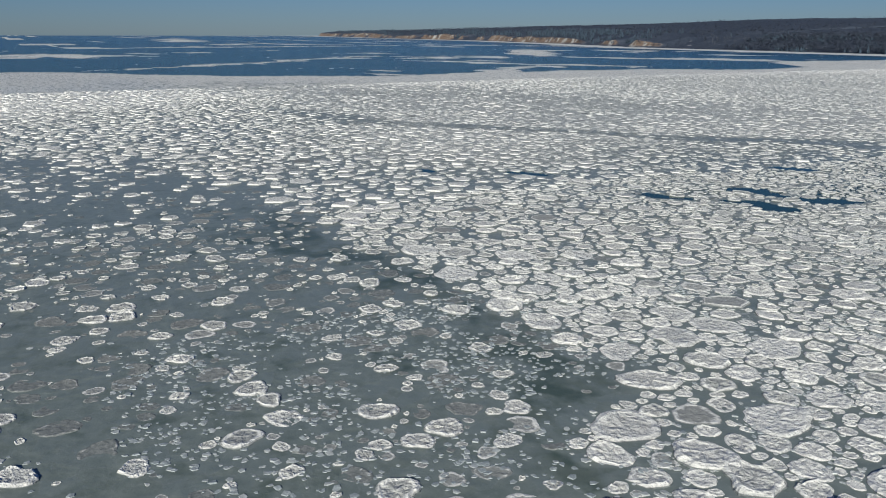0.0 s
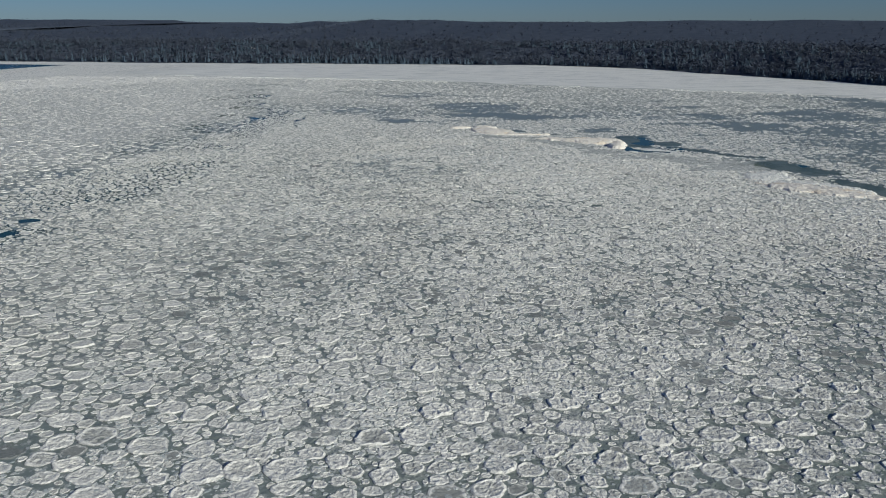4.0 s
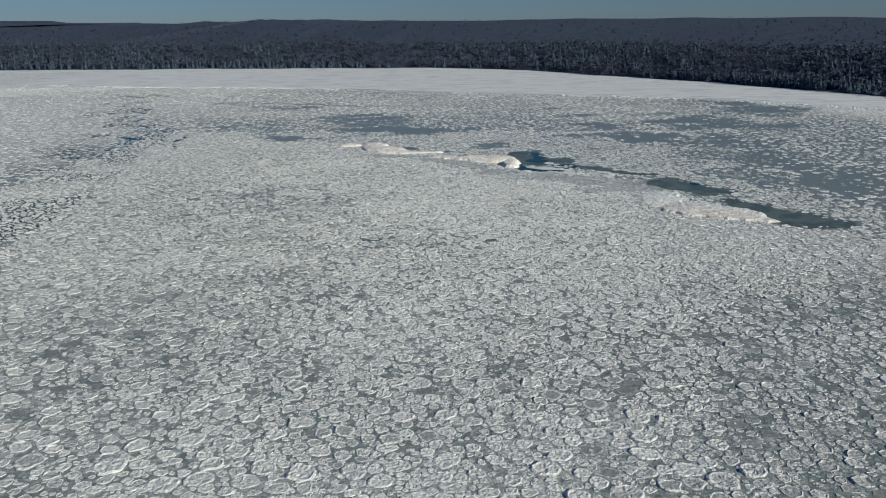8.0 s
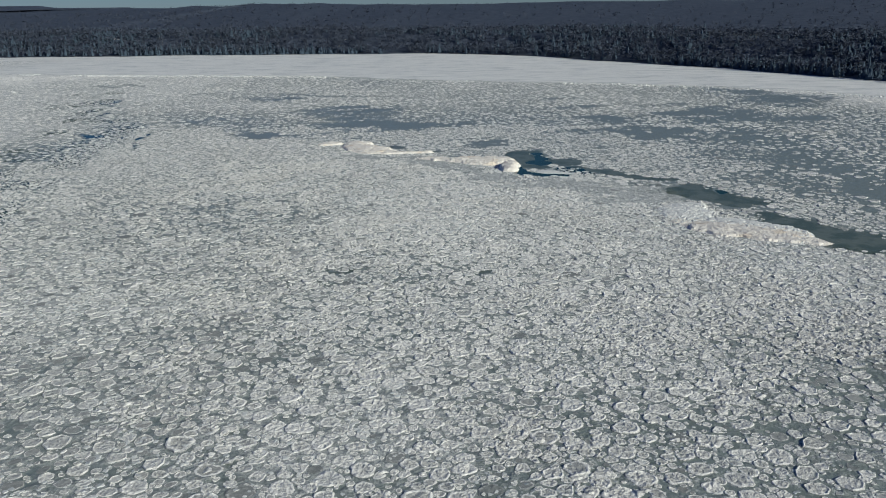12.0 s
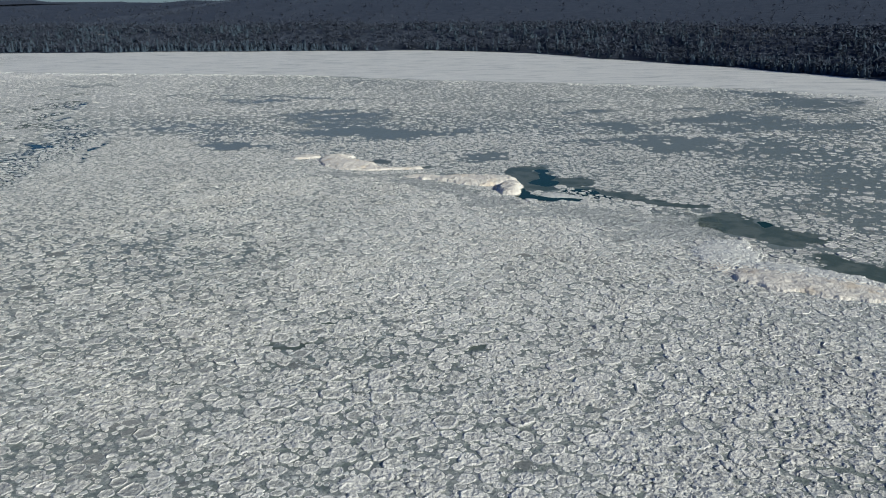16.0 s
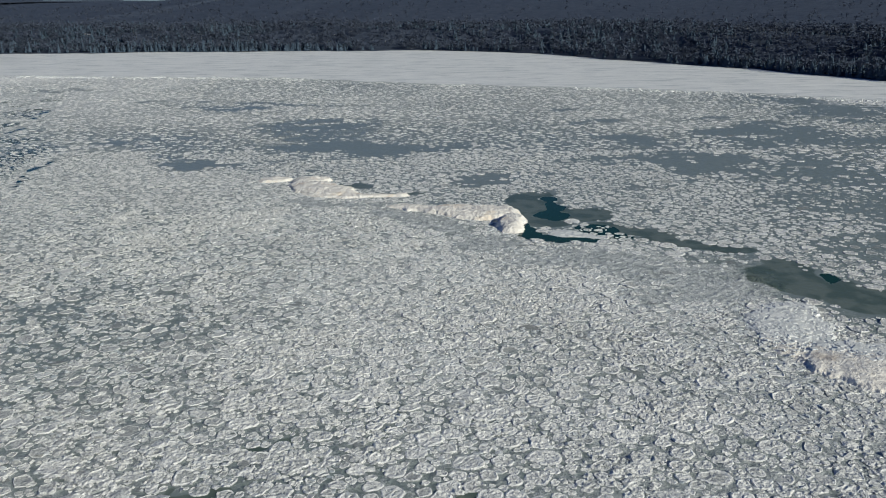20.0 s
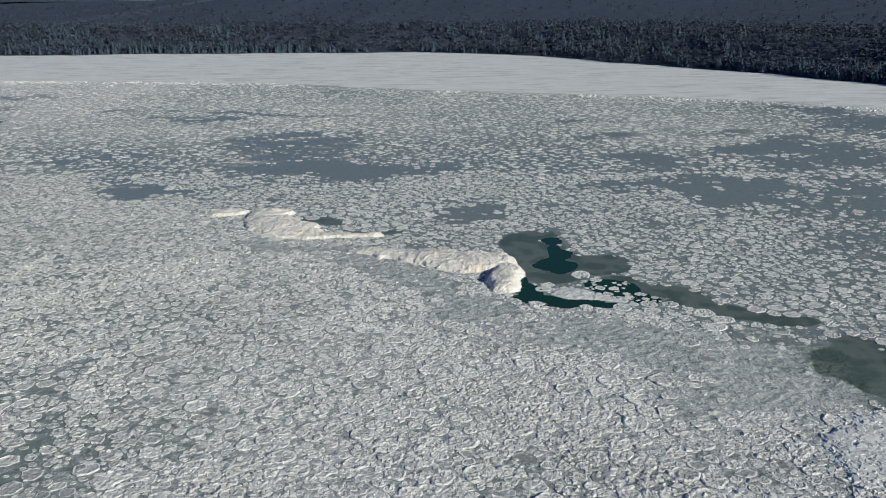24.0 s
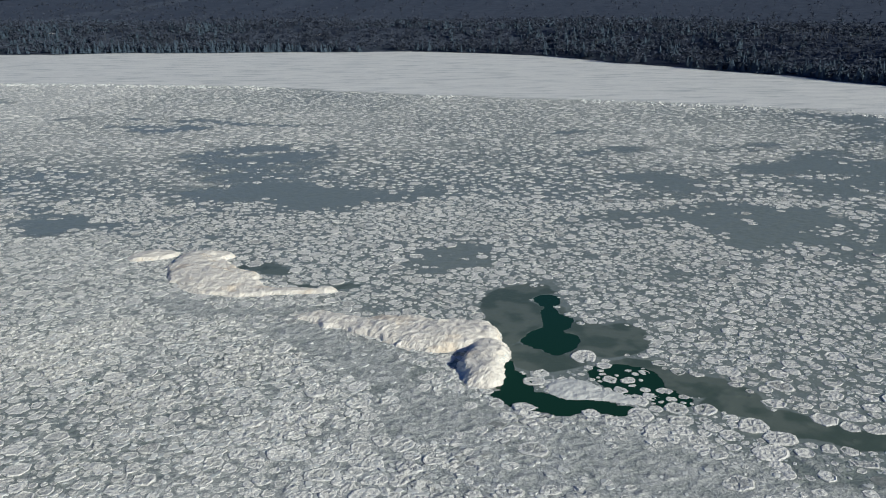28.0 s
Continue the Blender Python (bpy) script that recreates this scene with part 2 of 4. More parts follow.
def land_material():
    """Wooded ground under snow; red-brown rock and ice streaks where it is steep."""
    m = Nodes("wooded_bluff")
    geo = m.tree.nodes.new("ShaderNodeNewGeometry")
    up = m.tree.nodes.new("ShaderNodeSeparateXYZ")
    m.link(geo.outputs["True Normal"], up.inputs[0])
    broad, fine = m.noise(0.012, 5, 0.6), m.noise(0.09, 6, 0.65)
    streak = m.noise(0.05, 5, 0.6, m.place((1, 1, 0.22)))
    # The wood's ground is tinted slate blue for the haze of distance.
    hazed_litter = m.mix(m.span(fine, 0.35, 0.65), (0.050, 0.066, 0.098), (0.074, 0.090, 0.126))
    ground = m.mix(m.math("MULTIPLY", m.span(m.math("ADD", fine, m.math("MULTIPLY", broad, 0.6)), 0.96, 1.10), m.attr("snow")), hazed_litter, (0.66, 0.67, 0.68))
    strata = m.noise(0.5, 3, 0.5, m.place((0.05, 0.05, 1)))
    rock = m.mix(m.span(strata, 0.35, 0.65), (0.16, 0.115, 0.09), (0.26, 0.195, 0.155))
    rock = m.mix(m.span(streak, 0.52, 0.62), rock, (0.46, 0.45, 0.43))
    colour = m.mix(m.math("MULTIPLY", m.span(up.outputs[2], 0.86, 0.70), m.attr("bare")), ground, rock)
    return m.done(colour, 0.9, fine, 0.8, 2.0, spec=0.1)


def plant_material(name, dark, light, scale=0.05):
    m = Nodes(name)
    colour = m.mix(m.island(), dark, light)
    colour = m.mix(m.math("MULTIPLY", m.span(m.noise(scale, 3), 0.4, 0.65), 0.5), colour, dark)
    return m.done(colour, 0.85, m.noise(1.5, 3), 0.5, 0.4, spec=0.1)


SEA, FLOE, CHUNK, BERG, LAND = sheet_material(), floe_material(), chunk_material(), berg_material(), land_material()
# Distance haze is put into needles and twigs as a blue tint.
HAZED_NEEDLES = plant_material("conifer_needles_hazed", (0.048, 0.072, 0.102), (0.062, 0.088, 0.122))
HAZED_TWIGS = plant_material("bare_twigs_hazed", (0.052, 0.066, 0.096), (0.076, 0.090, 0.126))
BARK = plant_material("bark", (0.08, 0.06, 0.05), (0.20, 0.17, 0.15))
BIRCH = plant_material("pale_bark", (0.10, 0.11, 0.125), (0.17, 0.175, 0.185))


# ---- numbers: smooth noise and meshes from arrays ----
def lattice(i, j, seed):
    h = np.sin(i * 127.1 + j * 311.7 + seed * 74.7) * 43758.5453
    return h - np.floor(h)


def waves(x, y, size, seed=0, octaves=4):
    """Smooth noise about 0, roughly from -1 to 1."""
    x, y = np.asarray(x, float) / size, np.asarray(y, float) / size
    total, gain = 0 * x, 1.0
    for k in range(octaves):
        i, j = np.floor(x), np.floor(y)
        u, v = x - i, y - j
        u, v = u * u * (3 - 2 * u), v * v * (3 - 2 * v)
        a = lattice(i, j, seed + k) * (1 - u) + lattice(i + 1, j, seed + k) * u
        b = lattice(i, j + 1, seed + k) * (1 - u) + lattice(i + 1, j + 1, seed + k) * u
        total = total + gain * (2 * (a * (1 - v) + b * v) - 1)
        x, y, gain = x * 2.03 + 11.3, y * 2.03 + 5.7, gain * 0.5
    return total


def step(v, a, b):
    t = np.clip((v - a) / (b - a), 0, 1)
    return t * t * (3 - 2 * t)


def mesh_from(name, verts, tris, mat, attrs=(), quads=None, smooth=False):
    """One mesh from arrays of corners and faces."""
    me = bpy.data.meshes.new(name)
    faces = np.asarray(quads if quads is not None else tris, np.int32)
    n, k = faces.shape
    me.vertices.add(len(verts))
    me.vertices.foreach_set("co", np.asarray(verts, np.float32).ravel())
    me.loops.add(n * k)
    me.loops.foreach_set("vertex_index", faces.ravel())
    me.polygons.add(n)
    me.polygons.foreach_set("loop_start", np.arange(0, n * k, k, dtype=np.int32))
    me.polygons.foreach_set("use_smooth", np.full(n, smooth))
    me.update(calc_edges=True)
    for key, values in attrs:
        me.attributes.new(key, "FLOAT", "POINT").data.foreach_set("value", np.asarray(values, np.float32))
    me.materials.append(mat)
    return me


def part(name, me, parent, label=""):
    ob = new(name, me)
    ob.parent = parent
    return tagged(ob, label=label)


def fan_grid(rings, dirs, cap=True):
    """Faces of rings of corners about a centre, the outermost first."""
    faces = []
    for r in range(rings - 1):
        for d in range(dirs):
            a, b = r * dirs + d, r * dirs + (d + 1) % dirs
            faces += [(a, b, b + dirs), (a, b + dirs, a + dirs)]
    if cap:
        faces += [((rings - 1) * dirs + d, (rings - 1) * dirs + (d + 1) % dirs, rings * dirs) for d in range(dirs)]
    return np.array(faces)


# ---- the plan of the ice ----
# Ponds and fields, each about an ellipse: x, y, half length, half width, turn in degrees.
GREY_FIELDS = (
    (-56, 164, 21, 17, 10), (-30, 118, 23, 10.5, -5), (-46, 143, 13, 12, 0), (1, 76, 9.5, 8, -10), (10, 70, 5, 3, 0), (-106, -195, 9, 3.5, 25), (50, 132, 8, 8, -10),
    (62, 103, 15, 8, 0), (48, 98, 20, 12, 5), (33, 92, 9, 5, 30), (27, 47, 3, 1.8, 0),
)
GREY_PONDS = (
    (-138, 239, 13, 4, 8), (-104, 217, 14, 7, 0), (-77, 229, 28, 4.5, -25), (-104, 134, 9, 5, 10), (-71, 97, 9, 4.5, -15), (-83, 110, 6, 3, -40),
    (39, 203, 8, 3.5, 0), (48, 170, 10, 5, 10), (75, 179, 11, 4, -3), (87, 142, 13, 26, -15), (112, 128, 20, 12, 0), (135, 195, 28, 20, 50),
    (128, 228, 14, 14, 0), (78, 94, 16, 11, 0), (64, 74, 8, 14, -20), (-205, 296, 14, 7, 0),
)
# Tongues of floes that lie across the ponds.
PACKED = ((104, 89, 15, 10, 12), (-58, 133, 10, 3.0, 0), (82, 113, 22, 3.5, 0), (-46, 150, 6, 2.5, 20), (-20, 127, 8, 2.5, -20))
# A broad belt of half-open floes off the start, with a darker seam along its near side.
BELT = ((-300, -98, 150, 50, 27),)
SEAM_X, SEAM_Y = np.array([-300, -268, -236, -206, -172, -153, -120.0]), np.array([-167, -168, -158, -130, -104, -88, -70.0])
SPARSE = ((80, 62, 18, 34, -10), (92, 10, 22, 42, 10), (72, 12, 10, 18, -15))
# Where the thin floes end and the dense pack begins, on the side of the start.
LOOSE_X = np.array([-260, -200, -178, -154, -128, -116, -100, -89, -77, -65, -58, -54, -40.0])
LOOSE_Y = np.array([-262, -244, -228, -216, -212, -212, -206, -209, -213, -209.5, -215, -223, -262.0])
FAINT_FIELDS = ((-38, -92, 16, 24, 12), (8, -124, 24, 10, 12), (-36, -58, 22, 14, 0), (22, -30, 13, 9, 20), (-20, -125, 10, 22, 20), (60, -95, 30, 14, 0), (2, -178, 12, 9, 20), (18, -162, 18, 12, 10), (14, -112, 16, 9, 15), (30, -150, 18, 26, 0), (-50, -108, 18, 22, 0), (-56, -32, 26, 26, 0))
OPEN_POOLS = (
    (9.8, 27, 1.9, 6, 8), (12, 21.8, 4.6, 2.3, -15), (17.5, 20.9, 4.2, 1.5, 12), (15.2, 39.2, 3.2, 3.4, 0), (16.2, 46, 1.6, 4.4, -5), (16, 52, 2.2, 3.0, 20), (53, 1, 1.2, 2.2, 25),
)
LEADS = ((-36, 76, 3, 2.5, -50), (-29, 67.5, 5, 3, -40), (-20.5, 61.5, 5, 1.8, 0), (13.5, 31.5, 4, 4.5, 0), (32, 24, 6, 2.6, -25), (36, 19, 7, 3, -8), (43, 17.5, 5, 2.6, -10), (50, -2, 8, 14, 30), (62, -34, 8, 18, 33), (12.5, 47, 5.5, 12, -12), (20, 40, 5, 8, 0), (28, 27, 9, 3.6, -15), (-22, -49, 3.0, 0.6, 30), (-2, -59, 3.0, 0.6, 25), (-25, -57, 2.4, 0.5, 20), (-12, -68, 2.6, 0.5, 20))
SLICK = ((22, 9, 24, 8, -12), (0, 23, 8, 5, -30), (-12, 35, 12, 4, -35), (-30, 50, 12, 3, -15), (34, -4, 12, 9, 30))
SLOTS = (((-127, 131), (-118, 107), (-114, 81), (-109, 59), (-114, 47)), ((-174, 212), (-162, 181), (-157, 152), (-164, 134)), ((-144, 99), (-132, 93), (-116, 89)), ((-188, 175), (-179, 184), (-174, 198)),
         ((-122, -104), (-106, -112)))
HOLES = ((-113, -145, 4.5, 2.0, 20), (-105, -152, 6, 1.8, 25), (-117, -159, 5, 1.7, 20), (-143, -166, 6, 1.5, 30), (-155, -181, 2.6, 1.6, 0),
         (-107, -100, 3.5, 2.4, 60), (-125, -120, 4.5, 2.0, 40), (-103, -141, 4, 1.6, 30), (-109, -91, 2.5, 2, 0))
DRIFT_BANDS = ((-725, -40, 185, 9, 130), (-600, 110, 120, 12, 25), (-960, -200, 90, 14, 20), (-1400, 120, 260, 22, 95), (-900, 330, 180, 25, 150))
ISLE_LINE_X = np.array([-300, -90, -53, -16, 8, 25, 45, 60, 75, 120, 300.0])
ISLE_LINE_Y = np.array([260, 110, 78, 57, 24, 18, -14, -42, -60, -90, -150.0])
RIDGE_X = np.array([-420, -247, -109, -31, 41, 121, 160, 230, 330.0])
RIDGE_Y = np.array([420, 374, 353, 312, 292, 256, 225, 150, 20.0])
CRACK_Y = np.array([-190, -150, -100, -40, 60, 120, 170, 300.0])
CRACK_X = np.array([-128, -99, -99, -97, -117, -123, -158, -203.0])
EDGE_Y = np.array([-400, -250, -194, -136, -49, 19, 143, 200, 260, 320.0])
EDGE_X = np.array([-640, -600, -565, -500, -462, -474, -460, -428, -440, -520.0])


def blobs(x, y, table, wobble=0.35, size=9.0, soft=0.25):
    """1 inside the ellipses, 0 outside, with ragged edges."""
    x, y = x + wobble * size * waves(x, y, size * 1.5, 3), y + wobble * size * waves(x, y, size * 1.5, 9)
    best = np.zeros(np.shape(x))
    for cx, cy, a, b, turn in table:
        c, s = math.cos(radians(turn)), math.sin(radians(turn))
        u, v = ((x - cx) * c + (y - cy) * s) / a, ((y - cy) * c - (x - cx) * s) / b
        best = np.maximum(best, step(-np.hypot(u, v), -1 - soft, -1 + soft))
    return best


def loose_pack(x, y):
    """How deep inside the loose pack: below 0 in the dense one."""
    return np.interp(x + 4.0 * waves(x, y, 9, 26), LOOSE_X, LOOSE_Y) - y + 5.0 * waves(x, y, 12, 27) + 3.0 * waves(x, y, 4.5, 28)


def plan(x, y):
    """The share of the surface under floes, the paleness of what lies between them, open water and its blueness."""
    beyond = step(y - np.interp(x, ISLE_LINE_X, ISLE_LINE_Y), -2, 5)
    fast = step(y - np.interp(x, RIDGE_X, RIDGE_Y) + 3 * waves(x, y, 12, 4), -1.5, 1.5) * step(x, -430, -330)
    broad = waves(x, y, 60, 21)
    deep = loose_pack(x, y)
    ragged = step(-x, 95, 150)
    mottled = step(deep + 7 * ragged * waves(x, y, 16, 39), -1.2 - 10 * ragged, 1.0 + 8 * ragged) * step(x, -230, -190) * (1 - 0.45 * step(-x, 140, 185))
    band = mottled * (1 - step(deep + 3 * waves(x, y, 14, 29), 6, 12))
    field, pond = blobs(x, y, GREY_FIELDS, 0.75, 9, 0.4), blobs(x, y, GREY_PONDS, 0.75, 11, 0.4)
    belt = blobs(x, y, BELT, 0.6, 24, 0.5)
    seam = step(-np.abs(y - np.interp(x, SEAM_X, SEAM_Y) + 6 * waves(x, y, 22, 23)), -11, -3) * step(-x, 125, 150) * step(x, -300, -260)
    sparse = blobs(x, y, SPARSE, 0.8, 14, 0.4)
    pack = blobs(x, y, PACKED, 0.5, 8, 0.4)
    rafts = step(waves(x * 0.55, y, 8, 19), 0.12, 0.55)
    field, pond = field * (1 - 0.85 * rafts), pond * (1 - 0.75 * rafts)
    pool, lead = blobs(x, y, OPEN_POOLS, 0.30, 5, 0.12), blobs(x, y, LEADS, 0.5, 7, 0.25)
    faint = blobs(x, y, FAINT_FIELDS, 0.6, 16, 0.5)
    side = x - np.interp(y, CRACK_Y, CRACK_X)
    crack = step(side, -60, -10) * step(-side, -1.5, 1.5) * step(y, -196, -150) * step(-y, -330, -200)
    crack = crack * step(waves(x, y, 13, 31), -0.5, 0.2)
    crack = crack * step(-side + 14 * waves(x, y, 20, 35), -26, -8)
    slot = np.zeros(np.shape(x))
    wx, wy = x + 2.0 * waves(x, y, 9, 81), y + 2.0 * waves(x, y, 9, 85)
    for line in SLOTS:
        for (ax, ay), (bx, by) in zip(line, line[1:]):
            q = np.clip(((wx - ax) * (bx - ax) + (wy - ay) * (by - ay)) / ((bx - ax) ** 2 + (by - ay) ** 2), 0, 1)
            slot = np.maximum(slot, step(-np.hypot(wx - ax - q * (bx - ax), wy - ay - q * (by - ay)), -1.1, -0.4))
    slot = slot * step(waves(x, y, 12, 87), -0.2, 0.1)
    holes = blobs(x, y, HOLES, 0.35, 4, 0.3)
    slick = blobs(x, y, SLICK, 0.5, 9, 0.5)
    out = step(np.interp(y, EDGE_Y, EDGE_X) - x + 7 * waves(x, y, 45, 5), -3, 6)
    cover = 0.93 - (0.04 - 0.03 * step(y, 90, 200)) * beyond + 0.06 * broad
    cover = cover - (0.86 - 0.10 * waves(x, y, 8, 18)) * field - 0.32 * belt - 0.45 * seam - 0.74 * pond * (1 - 0.45 * waves(x, y, 9, 8)) - (0.40 + 0.2 * waves(x, y, 10, 14)) * sparse * (1 - pond) - 0.95 * pool - 0.92 * lead - 0.02 * crack - 0.9 * slot - 0.10 * faint - 0.95 * holes - 0.90 * slick - (0.32 + 0.20 * step(x, -125, -92)) * mottled - 0.20 * band
    cover = np.maximum(cover, (0.72 + 0.12 * step(x, 60, 90)) * pack)
    fill = 0.31 + 0.12 * broad - (0.20 - 0.34 * step(y, 70, 190)) * beyond - 0.46 * field - 0.05 * belt - 0.25 * seam + 0.28 * step(-x, 130, 180) * (1 - mottled) - 0.52 * np.maximum(pond, sparse) - 0.4 * lead - 0.36 * crack - 0.14 * faint - 0.04 * mottled - 0.24 * band - 0.12 * step(-y, 150, 200) + 0.12 * step(y, -205, -140) * (1 - beyond) + 0.25 * pack
    near_isles = step(-np.hypot((x - 5) / 60, (y + 8) / 36), -1.1, -0.5) * (1 - beyond)
    fill = fill + 0.16 * near_isles + 0.07 * step(y, -130, -60) * (1 - beyond) - 0.10 * step(-y, 140, 200)
    fill = fill * (1 - 0.8 * slick) + 0.64 * 0.8 * slick
    churned = blobs(x, y, ((21.5, 27.5, 5.5, 2.8, -35), (26, 23, 3, 2, -20)), 0.3, 5, 0.25)
    cover = np.maximum(cover, 0.62 * churned)
    water = np.maximum(np.maximum(np.maximum(pool, holes), churned), np.maximum(0.9 * slot, 0.50 * crack))
    # past the ice edge: blue water with drifting bands
    bands = waves(x * 0.35 + y * 0.2, y * 0.8 - x * 0.45, 75, 41) + 0.5 * waves(x, y, 35, 47)
    strip = np.maximum(step(bands, 0.62, 0.80), blobs(x, y, DRIFT_BANDS, 0.9, 16, 0.3))
    coast = step(y - np.interp(x, COAST_X, COAST_Y), -70, -52)
    cover = np.where(out > 0.5, 0.05 + 0.75 * strip, cover)
    fill = np.where(out > 0.5, 0.3 + 0.6 * strip, fill)
    water = np.maximum(water * (1 - out), out * (1 - strip))
    cover, fill, water = cover * (1 - coast), fill * (1 - coast) + 0.95 * coast, water * (1 - coast)
    cover, fill, water = cover * (1 - fast), fill * (1 - fast) + 0.97 * fast, water * (1 - fast)
    return np.clip(cover, 0, 1), np.clip(fill, 0, 1), np.clip(water, 0, 1), step(-x, 330, 420), np.maximum(fast, coast), np.maximum(np.maximum(lead * (1 - pool), 0.40 * mottled + 0.14 * band), 0.9 * crack * step(waves(x, y, 8, 37), -0.2, 0.3))


# The coast, from the far headland to the near woods; the water lies below it.
COAST = ((-4700, 1380), (-3000, 1053), (-2142, 960), (-1478, 796), (-1115, 665), (-700, 636), (-476, 612), (-250, 614),
         (-60, 606), (10, 580), (75, 510), (142, 405), (190, 325), (228, 258), (320, 110), (480, -120), (700, -420))
COAST_X, COAST_Y = np.array([p[0] for p in COAST], float), np.array([p[1] for p in COAST], float)


def steps_from(parts):
    """Grid lines from stretches of (start, end, spacing)."""
    return np.unique(np.concatenate([np.arange(a, b, d) for a, b, d in parts]))


def build_sheet():
    outer = np.array([40, 90, 160, 260, 400, 600, 850, 1200, 1700, 2400, 3300, 4400])
    xs = steps_from(((-620, -236, 6.0), (-236, -64, 2.3), (-64, 2, 1.2), (2, 26, 0.6), (26, 84, 1.2), (84, 330, 4.6)))
    ys = steps_from(((-320, -264, 4.6), (-264, -64, 2.3), (-64, 14, 1.2), (14, 58, 0.6), (58, 72, 1.2), (72, 120, 2.4), (120, 400, 4.6), (400, 680, 10)))
    xs = np.concatenate([np.arange(-1400, -620, 12.0), xs])
    ys = np.concatenate([ys, np.arange(685, 1000, 12.0)])
    xs = np.concatenate([xs[0] - outer[::-1], xs, xs[-1] + outer])
    ys = np.concatenate([ys[0] - outer[::-1], ys, ys[-1] + outer])
    gx, gy = np.meshgrid(xs, ys)
    x, y = gx.ravel(), gy.ravel()
    cover, fill, water, blue, fast, thin = plan(x, y)
    near = step(-np.hypot((x + 100) / 290, (y - 30) / 380), -1.05, -0.92)
    z = 0.30 * fast + 0.10 * fast * waves(x, y, 14, 60)
    w = len(xs)
    i = (np.arange(len(ys) - 1)[:, None] * w + np.arange(w - 1)[None]).ravel()
    me = mesh_from("ice_sheet", np.stack([x, y, z], 1), None, SEA,
                   (("cover", cover), ("fill", fill), ("water", water), ("blue", blue), ("loose", 1 - near), ("smooth", fast), ("thin", thin)),
                   np.stack([i, i + 1, i + w + 1, i + w], 1), True)
    tagged(new("water", me), "frozen sea of grey young ice, slush and dark open pools", "sea ice", kind="structure")


build_sheet()


# ---- the floes ----
def shifted(a, dr, dc, empty):
    """The array moved so that each cell sees its neighbour at (dr, dc)."""
    out = np.full(a.shape, empty, a.dtype)
    rows, cols = a.shape
    out[max(0, -dr) : rows - max(0, dr), max(0, -dc) : cols - max(0, dc)] = a[max(0, dr) : rows + min(0, dr), max(0, dc) : cols + min(0, dc)]
    return out


def crowded(x, y, size, mine, theirs, window, rank=None):
    """Which of mine overlap one of theirs (with a higher rank, where ranks are given)."""
    hit = np.zeros(x.shape, bool)
    for dr in range(-window, window + 1):
        for dc in range(-window, window + 1):
            if dr or dc:
                there = shifted(theirs, dr, dc, False)
                if rank is not None:
                    there = there & (shifted(rank, dr, dc, -1.0) > rank)
                d = np.hypot(shifted(x, dr, dc, 1e6) - x, shifted(y, dr, dc, 1e6) - y)
                hit |= mine & there & (d < 0.80 * (size + shifted(size, dr, dc, 0.0)))
    return hit


def floe_radius(x, y):
    """The usual radius of a floe: large where the flight begins, small about the islets."""
    return (0.66 + 0.44 * step(-y, 125, 215) + 0.08 * waves(x, y, 40, 66, 2) - 0.06 * step(y, -10, 60)) * (1 - 0.45 * step(loose_pack(x, y), -1, 1))


def worn(x, y):
    """Where the pack is old and crushed together: about the islets, on the side of the open sea."""
    return step(y, -120, -25) * step(np.interp(x, ISLE_LINE_X, ISLE_LINE_Y) - y, -3, 6) * step(x, -130, -80)


def floe_field(x0, x1, y0, y1, gap, window, spread, seed, allowed, grow=1.0):
    """Pancakes of many sizes on a jittered lattice: the large ones first, smaller ones in the room that they leave."""
    rng = np.random.default_rng(seed)
    rows, cols = int((y1 - y0) / (gap * 0.866)), int((x1 - x0) / gap)
    r, c = np.mgrid[0:rows, 0:cols]
    x = x0 + (c + 0.5 * (r % 2)) * gap + rng.uniform(-0.46, 0.46, r.shape) * gap
    y = y0 + r * gap * 0.866 + rng.uniform(-0.46, 0.46, r.shape) * gap
    cover = plan(x, y)[0]
    usual = floe_radius(x, y)
    rel = np.clip(np.exp(rng.normal(-0.05, spread, r.shape)), 0.42, 2.3)
    rel = np.where(loose_pack(x, y) > 0, np.minimum(rel * rng.uniform(0.7, 1.5, r.shape), 2.3), rel)
    size = usual * rel * grow
    clump = 0.5 * waves(x, y, 7.0, 70, 2)
    free = allowed(x, y) & (cover > 0.03)
    free &= rng.random(r.shape) < np.where(cover > 0.8, 1.0, np.clip(0.75 * cover + clump * 0.35, 0.01, 1)) * np.where(y > np.interp(x, ISLE_LINE_X, ISLE_LINE_Y), np.clip(1.2 + 0.9 * waves(x * 0.6, y, 5, 71, 2), 0.45, 1), 1)
    rank, alive = rng.random(r.shape), np.zeros(r.shape, bool)
    for low, high in ((1.45, 9), (1.05, 1.45), (0.75, 1.05), (0.55, 0.75), (0, 0.55)):
        mine = free & ~alive & (rel >= low) & (rel < high)
        mine &= ~crowded(x, y, size, mine, alive, window)
        mine &= ~crowded(x, y, size, mine, mine, window, rank)
        alive |= mine
    rest = free & ~alive
    small = np.where(alive, size, np.minimum(size, usual * rng.uniform(0.35, 0.6, r.shape)))
    rest &= ~crowded(x, y, small, rest, alive, window)
    rest &= ~crowded(x, y, small, rest, rest, window, rank)
    alive |= rest
    return rng, x, y, np.where(alive, small, size), cover, alive


